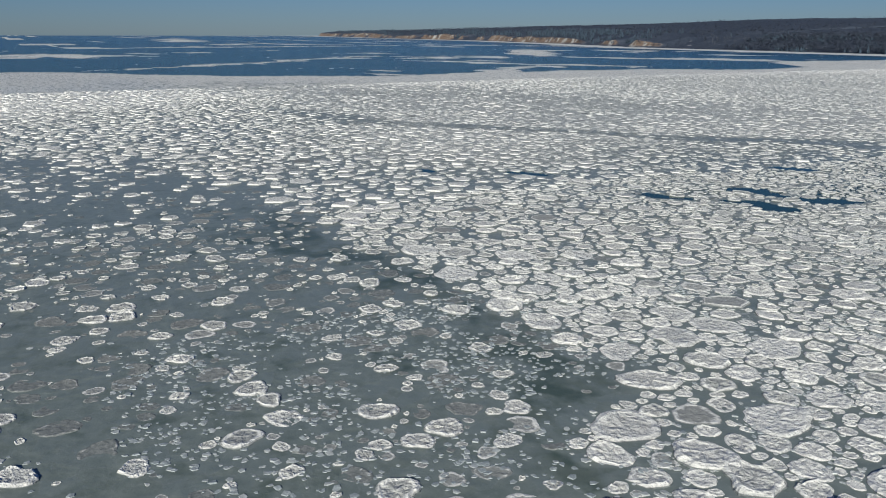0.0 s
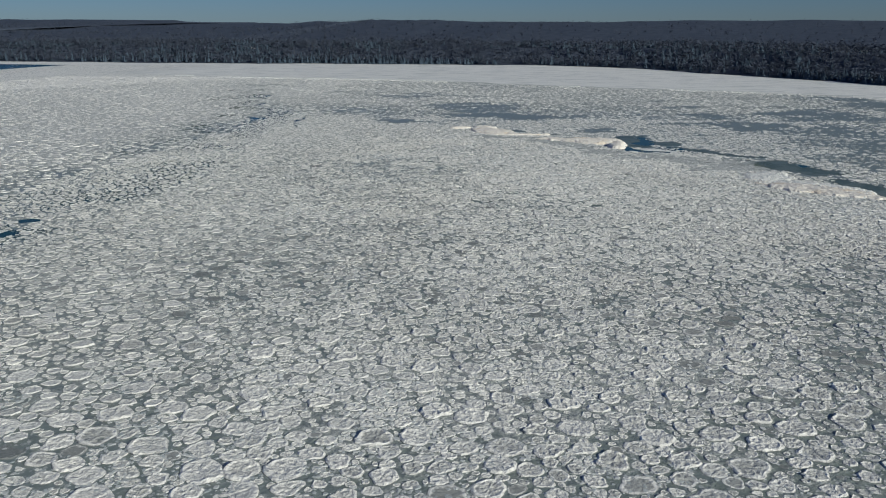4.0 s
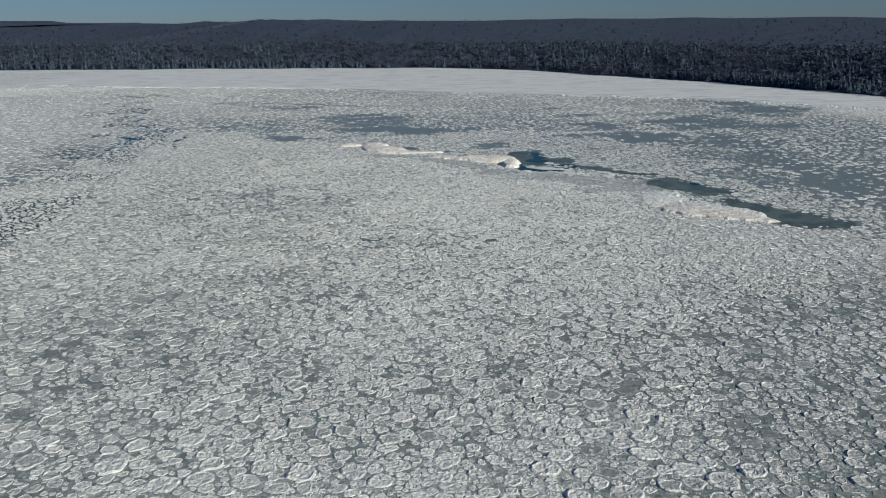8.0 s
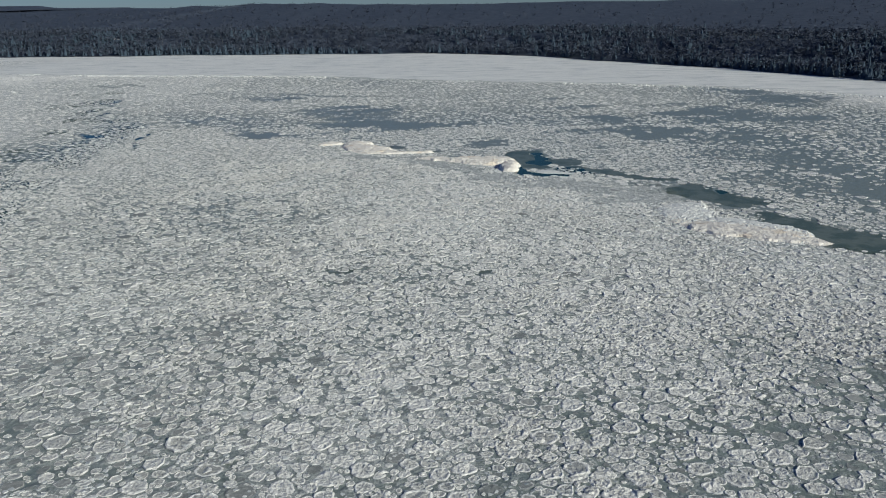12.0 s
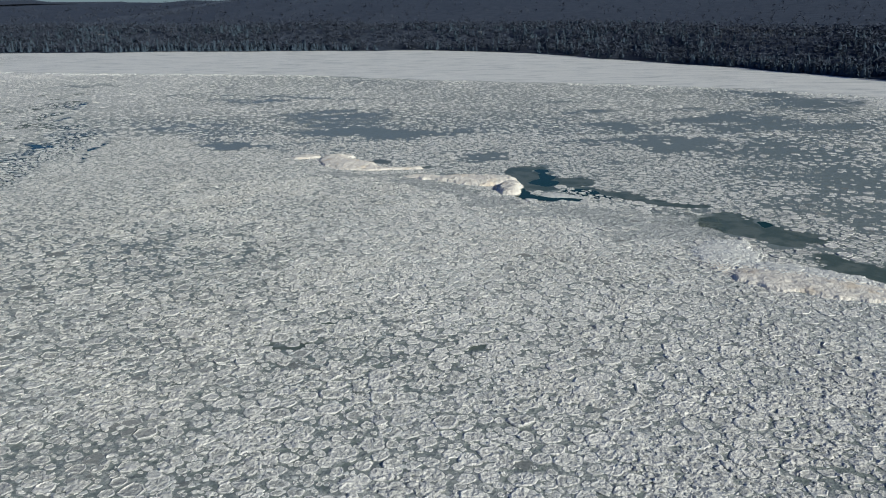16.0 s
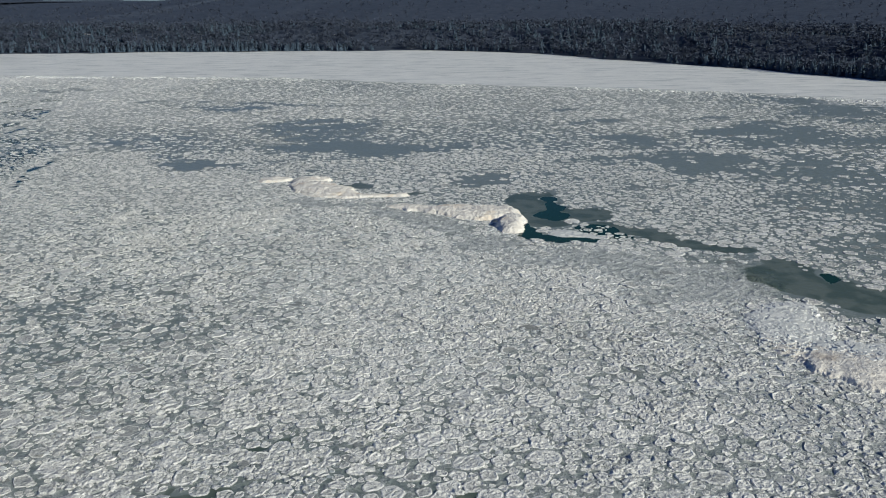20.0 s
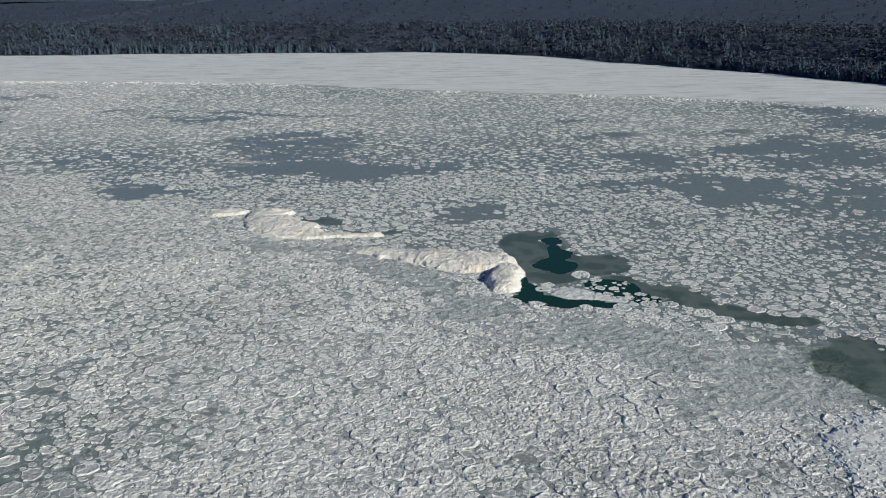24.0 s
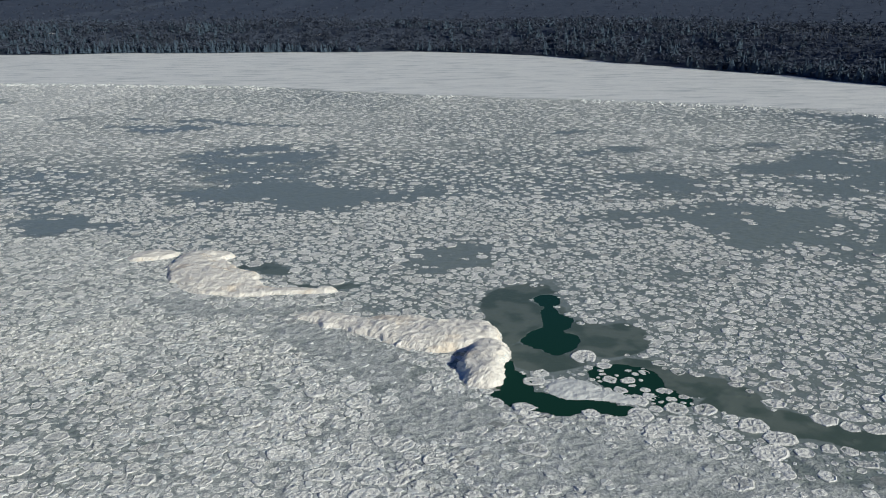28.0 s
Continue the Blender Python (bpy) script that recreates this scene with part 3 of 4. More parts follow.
def reach(x, y, size, cover, alive, dirs, rng, window):
    """The outline of every living floe, as its reach along each direction."""
    rows, cols = x.shape
    ii = np.argwhere(alive)
    i, j = ii[:, 0], ii[:, 1]
    n = len(i)
    ang = np.arange(dirs) * (2 * np.pi / dirs)
    p1, p2, p3 = rng.uniform(0, 6.28, (3, n, 1))
    own = size[i, j][:, None] * (1 + 0.15 * np.cos(2 * ang + p1) + 0.11 * np.cos(3 * ang + p2) + 0.08 * np.cos(5 * ang + p3))
    own = own * np.where(cover[i, j] > 0.6, 1.1 + 0.12 * step(y[i, j], 20, 60) - 0.10 * step(-y[i, j], 130, 180), 0.9)[:, None]
    slit = 0.055 + 0.05 * step(-y[i, j], 140, 200) + 0.13 * plan(x[i, j], y[i, j])[2]
    for dr in range(-window, window + 1):
        for dc in range(-window, window + 1):
            if dr == 0 and dc == 0:
                continue
            a, b = i + dr, j + dc
            ok = (a >= 0) & (a < rows) & (b >= 0) & (b < cols)
            a, b = np.clip(a, 0, rows - 1), np.clip(b, 0, cols - 1)
            ok &= alive[a, b]
            dx, dy = x[a, b] - x[i, j], y[a, b] - y[i, j]
            d = np.hypot(dx, dy) + 1e-6
            share = size[i, j] / (size[i, j] + size[a, b])
            half = np.where(ok, np.maximum(d * share - slit, 0.12), 99)[:, None]
            along = (dx[:, None] * np.cos(ang) + dy[:, None] * np.sin(ang)) / d[:, None]
            own = np.minimum(own, np.where(along > 0.15, half / np.maximum(along, 0.15), 99))
    for _ in range(1 if dirs < 10 else 3):
        own = 0.5 * own + 0.25 * (np.roll(own, 1, 1) + np.roll(own, -1, 1))
    jag = rng.uniform(0.78, 1.08, own.shape) if dirs < 10 else rng.uniform(0.72, 1.14, own.shape)
    if dirs > 10:
        jag = 0.5 * jag + 0.25 * (np.roll(jag, 1, 1) + np.roll(jag, -1, 1))
    return i, j, own * jag, ang


def floe_mesh(x, y, own, ang, rng, profile, base, tone, lift, at=(0, 0)):
    """Corners and attributes of many floes: rings of (share of the reach, height, rim) and a middle."""
    n, dirs = own.shape
    rings = len(profile)
    co = np.empty((n, rings * dirs + 1, 3), np.float32)
    rim = np.zeros((n, rings * dirs + 1), np.float32)
    swell = 0.5 + 0.5 * np.sin(ang + rng.uniform(0, 6.28, (n, 1))) * np.sin(2 * ang + rng.uniform(0, 6.28, (n, 1)))
    tall = lift[:, None] * rng.uniform(0.55, 1.2, own.shape) * (0.55 + 0.9 * swell)
    old = worn(x + at[0], y + at[1])
    tilt = rng.normal(0, 0.022, (2, n, 1)) * (1 + 0.4 * old)[:, None]
    for k, (share, high, edge) in enumerate(profile):
        s = slice(k * dirs, (k + 1) * dirs)
        wob = rng.uniform(0.92, 1.05, own.shape) if 0 < k else 1
        co[:, s, 0] = x[:, None] + own * share * wob * np.cos(ang)
        co[:, s, 1] = y[:, None] + own * share * wob * np.sin(ang)
        co[:, s, 2] = base[:, None] + (high * tall if high > 0 else high)
        rim[:, s] = edge * np.clip(0.72 + 0.6 * swell, 0, 1)
        if -0.5 < edge < 0.5:
            co[:, s, 2] += rng.uniform(-0.05, 0.06, own.shape) * np.minimum(own, 1) * (tone > 0.3)[:, None]
        if k:
            co[:, s, 2] += tilt[0] * own * share * np.cos(ang) + tilt[1] * own * share * np.sin(ang)
    co[:, -1, 0], co[:, -1, 1] = x, y
    co[:, -1, 2] = base + lift * (0.42 if profile[-1][1] < 0.7 else 0.8)
    rim[:, -1] = 0
    return co, rim, np.repeat(tone[:, None], rings * dirs + 1, 1)


NEAR_RINGS = ((1.12, -0.02, -1.0), (1.02, 0.62, 0.7), (0.90, 1.0, 1.0), (0.74, 0.62, 0.55), (0.42, 0.5, 0.0))
MID_RINGS = ((1.10, -0.02, -1.0), (0.94, 1.0, 1.0), (0.78, 0.5, 0.1))
FAR_RINGS = ((1.0, -0.06, 1.0), (0.9, 0.9, 0.8))


def join(co, faces):
    n, k, _ = co.shape
    return co.reshape(-1, 3), (faces[None] + (np.arange(n) * k)[:, None, None]).reshape(-1, 3)


BOX = (-135, 88, -268, 118)


def behind(x, y):
    return ((x > -28) & (y < -195)) | ((x > -16) & (y < -243 + 2.05 * (x + 4)))


def seen(x, y):
    """Leaves out what lies behind the flight, and the places of the grounded ice."""
    ok = ~behind(x, y)
    for cx, cy, a, b, turn in ((-37, 65, 11, 4.6, -62), (-49, 74, 4, 2.2, 20), (-22, 56.8, 8, 1.2, 0), (-3, 42, 10, 4, -26), (5.8, 31.5, 2.8, 5.5, 4), (48, -33.5, 12, 6, -34), (40, -19, 4, 9, -21)):
        c, s = math.cos(radians(turn)), math.sin(radians(turn))
        ok &= np.hypot(((x - cx) * c + (y - cy) * s) / a, ((y - cy) * c - (x - cx) * s) / b) > 1
    return ok


def in_box(x, y):
    w = 3 * waves(x, y, 11, 2, 2)
    return (x + w > BOX[0] + 5) & (x + w < BOX[1] - 5) & (y + w > BOX[2] + 5) & (y + w < BOX[3] - 5)


def add_floes(field, label, rings, cut, pick):
    rng, px, py, own, ang, tone, lift = field
    o, a = own[pick][:, ::cut], ang[::cut]
    co, rim, tn = floe_mesh(px[pick], py[pick], o, a, rng, rings, np.zeros(pick.sum()), tone[pick], lift[pick])
    v, f = join(co, fan_grid(len(rings), len(a)))
    ob = new("ice_floes", mesh_from("ice_floes", v, f, FLOE, (("rim", rim.ravel()), ("tone", tn.ravel()))))
    tagged(ob, label, "ice floes", kind="stuff")


def settle(field, dirs, window):
    """Outlines, paleness and thickness for a field of floes."""
    rng, x, y, size, cover, alive = field
    i, j, own, ang = reach(x, y, size, cover, alive, dirs, rng, window)
    n, cv = len(i), cover[i, j]
    tone = np.clip(rng.normal(0.92, 0.20, n) - 0.12 * step(y[i, j], -205, -130) + 0.14 * step(y[i, j], -5, 45) - 0.5 * (rng.random(n) < np.where(cv < 0.6, 0.3, 0.07 - 0.05 * worn(x[i, j], y[i, j]))) - 0.56 * step(loose_pack(x[i, j], y[i, j]), -1, 1) - 0.26 * blobs(x[i, j], y[i, j], FAINT_FIELDS, 0.6, 16, 0.5), 0.02, 1)
    lift = np.where(tone < 0.28, 0.035, rng.uniform(0.08, 0.19, n) * (1 - 0.25 * step(y[i, j], -200, -120)) * (1 - 0.5 * step(y[i, j], -40, 50))) * np.clip(own.mean(1) / 1.0, 0.5, 1.5)
    return rng, x[i, j], y[i, j], own, ang, tone, lift


def build_floes():
    far = settle(floe_field(-400, 250, -300, 375, 2.3, 2, 0.38, 5, lambda x, y: behind(x, y) | (seen(x, y) & ~in_box(x, y)), 1.25), 5, 2)
    add_floes(far, "distant field of small white ice floes", FAR_RINGS, 1, np.ones(len(far[1]), bool))
    field = settle(floe_field(*BOX, 1.08, 4, 0.50, 6, lambda x, y: seen(x, y) & in_box(x, y)), 21, 3)
    rng, px, py, own, ang, tone, lift = field
    n = len(px)
    # distance from the line along which the flight sees the ice nearest
    line = ((-78, -224), (-54, -226), (-40, -200), (-16, -172), (-5, -120), (6, 5))
    away = np.full(n, 1e6)
    for (ax, ay), (bx, by) in zip(line, line[1:]):
        q = np.clip(((px - ax) * (bx - ax) + (py - ay) * (by - ay)) / ((bx - ax) ** 2 + (by - ay) ** 2), 0, 1)
        away = np.minimum(away, np.hypot(px - ax - q * (bx - ax), py - ay - q * (by - ay)))
    near = away < 29
    rank = np.where((away < 40) & (tone > 0.3), own.mean(1), 0)
    single = np.zeros(n, bool)
    single[np.argsort(-rank)[:300]] = True
    add_floes(field, "packed white pancake ice floes with raised rims", NEAR_RINGS, 1, near & ~single)
    add_floes(field, "white pancake ice floes over grey young ice", MID_RINGS, 3, ~near & ~single)
    zero = np.zeros(1)
    for k in np.flatnonzero(single):
        o = own[k : k + 1]
        co, rim, tn = floe_mesh(zero, zero, o, ang, rng, NEAR_RINGS, zero, tone[k : k + 1], lift[k : k + 1], (px[k], py[k]))
        wide, pale = o.mean() > 1.75, tone[k] > 0.6
        label = ("large " if wide else "") + ("snow-white" if pale else "greyish") + " pancake ice floe with a raised broken rim"
        floe = new("ice_floe", None)
        floe.location = (px[k], py[k], 0)
        tagged(floe, label, "ice floe", "pancake floes")
        d = 21
        pan = mesh_from("pan", co[0, 3 * d :], fan_grid(2, d), FLOE,
                        (("rim", rim[0, 3 * d :]), ("tone", tn[0, 3 * d :])))
        part("pan", pan, floe)
        ring = mesh_from("rim", co[0, : 4 * d], fan_grid(4, d, False), FLOE, (("rim", rim[0, : 4 * d]), ("tone", tn[0, : 4 * d])))
        part("rim", ring, floe, "white raised slush rim")


build_floes()


def crumbs(x, y, size, rng, base=0.0):
    """Corners and faces of many small broken pieces."""
    n, d = len(x), 5
    ang = np.arange(d) * 2 * np.pi / d + rng.uniform(0, 6.28, (n, 1))
    own = size[:, None] * rng.uniform(0.6, 1.5, (n, d))
    co = np.empty((n, 2 * d + 1, 3), np.float32)
    tall = np.clip(size * rng.uniform(0.10, 0.26, n), 0.03, 0.10)
    lean = rng.normal(0, 0.06, (n, 1))
    for k, (share, high) in enumerate(((1.0, -0.05), (0.8, 0.8))):
        co[:, k * d : (k + 1) * d, 0] = x[:, None] + own * share * np.cos(ang)
        co[:, k * d : (k + 1) * d, 1] = y[:, None] + own * share * np.sin(ang)
        co[:, k * d : (k + 1) * d, 2] = high if k == 0 else tall[:, None] * rng.uniform(0.3, 1.3, (n, d)) + lean * own * np.cos(ang)
    co[:, -1, 0], co[:, -1, 1], co[:, -1, 2] = x, y, tall
    co[:, :, 2] += base if np.ndim(base) == 0 else base[:, None]
    return join(co, fan_grid(2, d))


def build_brash():
    """Small broken pieces between the floes, over the stretch that the flight passes low and near."""
    rng = np.random.default_rng(8)
    x, y = np.r_[rng.uniform(-150, 85, 24000), rng.uniform(-70, 55, 32000), rng.uniform(-88, 4, 24000)], np.r_[rng.uniform(-262, 75, 24000), rng.uniform(-185, 40, 32000), rng.uniform(-243, -150, 24000)]
    n = len(x)
    cover, fill, water, _, _, thin = plan(x, y)
    keep = seen(x, y) & ((thin < 0.3) | (y < -150)) & (waves(x, y, 5, 90, 3) + rng.normal(0, 0.3, n) > 0.1 - 0.35 * (fill > 0.5) - 0.25 * (fill < 0.3)) & (water < 0.35) & (blobs(x, y, SLICK, 0.5, 9, 0.5) < rng.uniform(0.2, 1.2, n))
    keep &= (np.arange(n) < 24000) | (np.arange(n) >= 56000) | (np.abs(x + 6) < 34 + 0.22 * (y + 190))
    x, y, fill = x[keep], y[keep], fill[keep]
    n = len(x)
    size = np.minimum(0.14 * np.exp(rng.normal(0.25, 0.45, n)) + 0.05, 0.34) * (1 + 0.15 * worn(x, y)) * np.where(fill < 0.35, 0.8, 1)
    tone = np.clip(rng.normal(0.62, 0.18, n) - 0.30 * (fill < 0.35) - 0.26 * (loose_pack(x, y) > 0), 0, 1)
    v, f = crumbs(x, y, size, rng)
    ob = new("brash_ice", mesh_from("brash_ice", v, f, CHUNK, (("tone", np.repeat(tone, 11)),)))
    tagged(ob, "small broken pieces of white ice in slush", "brash ice", kind="stuff")


build_brash()


def build_shards():
    """Crushed plates heaved up in the old pack: low, uneven, leaning facets."""
    rng = np.random.default_rng(18)
    n, d = 90000, 5
    x, y = rng.uniform(-95, 62, n), rng.uniform(-150, 52, n)
    old = step(y, -150, -60) * step(np.interp(x, ISLE_LINE_X, ISLE_LINE_Y) - y, -1, 5) * step(x + 8 * waves(x, y, 25, 97), -95, -35) * (0.6 + 0.5 * waves(x, y, 30, 99))
    cover, fill, water = plan(x, y)[:3]
    keep = seen(x, y) & (waves(x, y, 6, 95, 3) + rng.normal(0, 0.35, n) > 0.75 - 0.75 * old) & (water < 0.3) & (fill > 0.25) & (old > 0.05)
    keep &= (np.abs(x) < 30 + 0.35 * (y + 150)) & (blobs(x, y, SLICK, 0.5, 9, 0.5) < rng.uniform(0.1, 0.8, n))
    x, y = x[keep], y[keep]
    n = len(x)
    size = np.clip(0.27 * np.exp(rng.normal(0.15, 0.45, n)), 0.12, 0.8)
    ang = np.arange(d) * 2 * np.pi / d + rng.uniform(0, 6.28, (n, 1))
    own = size[:, None] * rng.uniform(0.6, 1.4, (n, d))
    co = np.empty((n, d + 1, 3), np.float32)
    co[:, :d, 0], co[:, :d, 1] = x[:, None] + own * np.cos(ang), y[:, None] + own * np.sin(ang)
    co[:, :d, 2] = 0.04 + rng.uniform(-0.08, 0.09, (n, d))
    off = rng.normal(0, 0.3, (2, n)) * size
    co[:, d, 0], co[:, d, 1], co[:, d, 2] = x + off[0], y + off[1], 0.11 + size * rng.uniform(0.04, 0.22, n)
    v, f = join(co, fan_grid(1, d))
    tone = np.repeat(np.clip(rng.normal(0.82, 0.15, n), 0.3, 1), d + 1)
    ob = new("crushed_plates", mesh_from("crushed_plates", v, f, FLOE, (("rim", 0.25 * tone), ("tone", tone))))
    tagged(ob, "crushed leaning plates of white ice in the old pack", "crushed ice", kind="stuff")


build_shards()


# ---- grounded ice: two islets and a pile of rubble ----
def islet_mesh(name, table, tall, cell, seed, rough=0.35, lumps=0.24, crown=4.2):
    """A mound with broken flanks: the height over a grid of cells, cut off where it sinks into the sheet."""
    xs0 = min(t[0] - max(t[2], t[3]) for t in table) - 3
    xs1 = max(t[0] + max(t[2], t[3]) for t in table) + 3
    ys0 = min(t[1] - max(t[2], t[3]) for t in table) - 3
    ys1 = max(t[1] + max(t[2], t[3]) for t in table) + 3
    xs, ys = np.arange(xs0, xs1, cell), np.arange(ys0, ys1, cell)
    gx, gy = np.meshgrid(xs, ys)
    wx = gx + rough * 1.6 * waves(gx, gy, 3.2, seed) + 0.12 * rough * waves(gx, gy, 0.8, seed + 5)
    wy = gy + rough * 1.6 * waves(gx, gy, 3.2, seed + 9) + 0.12 * rough * waves(gx, gy, 0.8, seed + 15)
    inside = np.full(gx.shape, -1.0)
    high = np.zeros(gx.shape)
    for cx, cy, a, b, turn, h in table:
        c, s = math.cos(radians(turn)), math.sin(radians(turn))
        u, v = ((wx - cx) * c + (wy - cy) * s) / a, ((wy - cy) * c - (wx - cx) * s) / b
        q = 1 - np.hypot(u, v)
        inside = np.maximum(inside, q * min(a, b))
        high = high + (h * (0.52 * step(q * min(a, b), 0.0, 0.8) + 0.48 * step(q * min(a, b), 0.3, crown))) ** 4
    high = high ** 0.25
    z = tall * high * (1 + 0.20 * lumps * waves(gx, gy, 4.5, seed + 3)) + (0.24 * lumps * (0.5 - np.abs(waves(gx, gy, 1.5, seed + 4))) + 0.09 * lumps * waves(gx, gy, 0.5, seed + 6, 2)) * (high > 0.1)
    z = np.where(inside > 0, z, -0.12)
    keep = inside > -0.45
    idx = -np.ones(gx.shape, int)
    q = keep[:-1, :-1] & keep[1:, :-1] & keep[:-1, 1:] & keep[1:, 1:]
    used = np.zeros(gx.shape, bool)
    for dr in (0, 1):
        for dc in (0, 1):
            used[dr : dr + q.shape[0], dc : dc + q.shape[1]] |= q
    idx[used] = np.arange(used.sum())
    r, c = np.nonzero(q)
    faces = np.stack([idx[r, c], idx[r, c + 1], idx[r + 1, c + 1], idx[r + 1, c]], 1)
    jit = np.random.default_rng(seed)
    co = np.stack([(gx + jit.uniform(-0.25, 0.25, gx.shape) * cell)[used], (gy + jit.uniform(-0.25, 0.25, gx.shape) * cell)[used], z[used]], 1)
    return mesh_from(name, co, None, BERG, (), faces, False)


def build_islets():
    a = tagged(new("ice_islet", None), "grounded ice islet with wind-packed snow and bluish broken flanks", "ice islet", "grounded ice")
    part("mound", islet_mesh("mound", ((-37.5, 65, 11, 5.0, -62, 0.9), (-40, 71.5, 4.6, 4.0, 0, 1.1), (-33.5, 61.5, 8, 4.6, -40, 0.8), (-31.5, 57.2, 8.5, 3.0, -8, 0.62)), 1.1, 0.22, 101, 0.45, 0.4, 3.2), a)
    part("tail", islet_mesh("tail", ((-23, 56.6, 8, 1.5, 0, 1.0), (-17, 57.0, 2.0, 1.5, 0, 1.3)), 0.8, 0.25, 104, 0.2), a, "low smooth snow spit with a knob at its end")
    part("slab", islet_mesh("slab", ((-49, 73.8, 4.4, 2.8, 20, 1.0),), 0.9, 0.25, 108, 0.25), a, "low detached slab of snowy ice")
    b = tagged(new("ice_islet", None), "grounded ice islet, ochre-stained snow with a deep shaded cleft", "ice islet", "grounded ice")
    part("mound", islet_mesh("mound", ((-2, 41.0, 9.5, 4.6, -25, 1.0), (3, 40.5, 5.5, 5.0, -15, 1.1), (-12, 44.8, 8.5, 2.7, -20, 0.75)), 1.05, 0.22, 121, 0.5, 0.5, 2.6), b)
    part("lobe", islet_mesh("lobe", ((5.8, 31.0, 3.1, 5.0, 4, 1.0), (6.6, 34.5, 2.9, 5, 0, 0.95), (6.8, 28.6, 2.2, 2.4, 0, 0.9)), 1.15, 0.2, 125, 0.35, 0.45, 1.5), b, "separate block of pale snowy ice")
    raft = tagged(new("ice_raft", None), "flat grey-white slab of ice adrift in the dark green pool", "ice raft", "grounded ice")
    part("slab", islet_mesh("slab", ((15.4, 25.8, 3.4, 2.5, -15, 1.0), (19, 24.2, 3.6, 1.4, -12, 0.7)), 0.26, 0.22, 131, 0.3, 0.4), raft)
    slab = raft.children[0].data
    slab.materials[0] = CHUNK
    slab.attributes.new("tone", "FLOAT", "POINT").data.foreach_set("value", np.full(len(slab.vertices), 0.72, np.float32))
    c = tagged(new("ice_rubble_pile", None), "broad pile of broken white ice rubble beside open water", "ice rubble", "grounded ice")
    part("mound", islet_mesh("rubble_mound", ((48, -33.5, 12.5, 6.6, -34, 1.0), (56.5, -41, 5, 2.2, -20, 0.8), (40, -19, 4.6, 10, -21, 0.45)), 0.75, 0.22, 141, 0.7, 0.3), c)
    rng = np.random.default_rng(77)
    me = bpy.data.meshes["rubble_mound"]
    at = np.empty(len(me.vertices) * 3, np.float32)
    me.vertices.foreach_get("co", at)
    at = at.reshape(-1, 3)
    at = at[rng.permutation(np.flatnonzero((at[:, 2] > 0.02) & (at[:, 1] + 0.6 * (at[:, 0] - 44) > -27 + rng.normal(0, 2, len(at)))))[:4200]]
    size = 0.21 * np.exp(rng.normal(0.1, 0.4, len(at))) + 0.05
    v, f = crumbs(at[:, 0], at[:, 1], size, rng, at[:, 2])
    crushed = part("crushed_ice", mesh_from("crushed_ice", v, f, CHUNK, (("tone", np.repeat(np.clip(rng.normal(0.80, 0.15, len(at)), 0, 1), 11)),)), c, "crushed white ice over the pile")
    tagged(crushed, "crushed white ice over the pile", kind="stuff")
    shapes = []
    for k in range(6):
        d = 6
        ang = np.arange(d) * 2 * np.pi / d + rng.uniform(-0.3, 0.3, d)
        low, top = rng.uniform(0.8, 1.1, d), rng.uniform(0.5, 0.9, d)
        co = np.concatenate([np.stack([np.cos(ang) * low, np.sin(ang) * low, np.full(d, -0.6)], 1),
                             np.stack([np.cos(ang) * top, np.sin(ang) * top, rng.uniform(0.2, 0.6, d)], 1), [[0, 0, 0.55]]])
        shapes.append(mesh_from("ice_block", co, fan_grid(2, d), CHUNK, (("tone", np.full(13, 0.75 + 0.05 * k)),)))
    count = 0
    while count < 290:
        u, v = rng.uniform(-1, 1, 2)
        x, y = 40.5 + u * 4.5 + v * 4, -20 + v * 10 - u * 2
        if abs(u) + abs(v) > 1.25:
            continue
        ob = new("ice_block", shapes[count % 6])
        ob.parent = c
        s = 0.13 + 0.20 * rng.random() ** 2
        ob.matrix_basis = Matrix.LocRotScale((x, y, 0.22 + 0.14 * (1 - abs(u))), Euler(rng.uniform(-0.5, 0.5, 2).tolist() + [rng.uniform(0, 6.28)]), (s, s * rng.uniform(0.6, 1), s * rng.uniform(0.3, 0.6)))
        count += 1


build_islets()


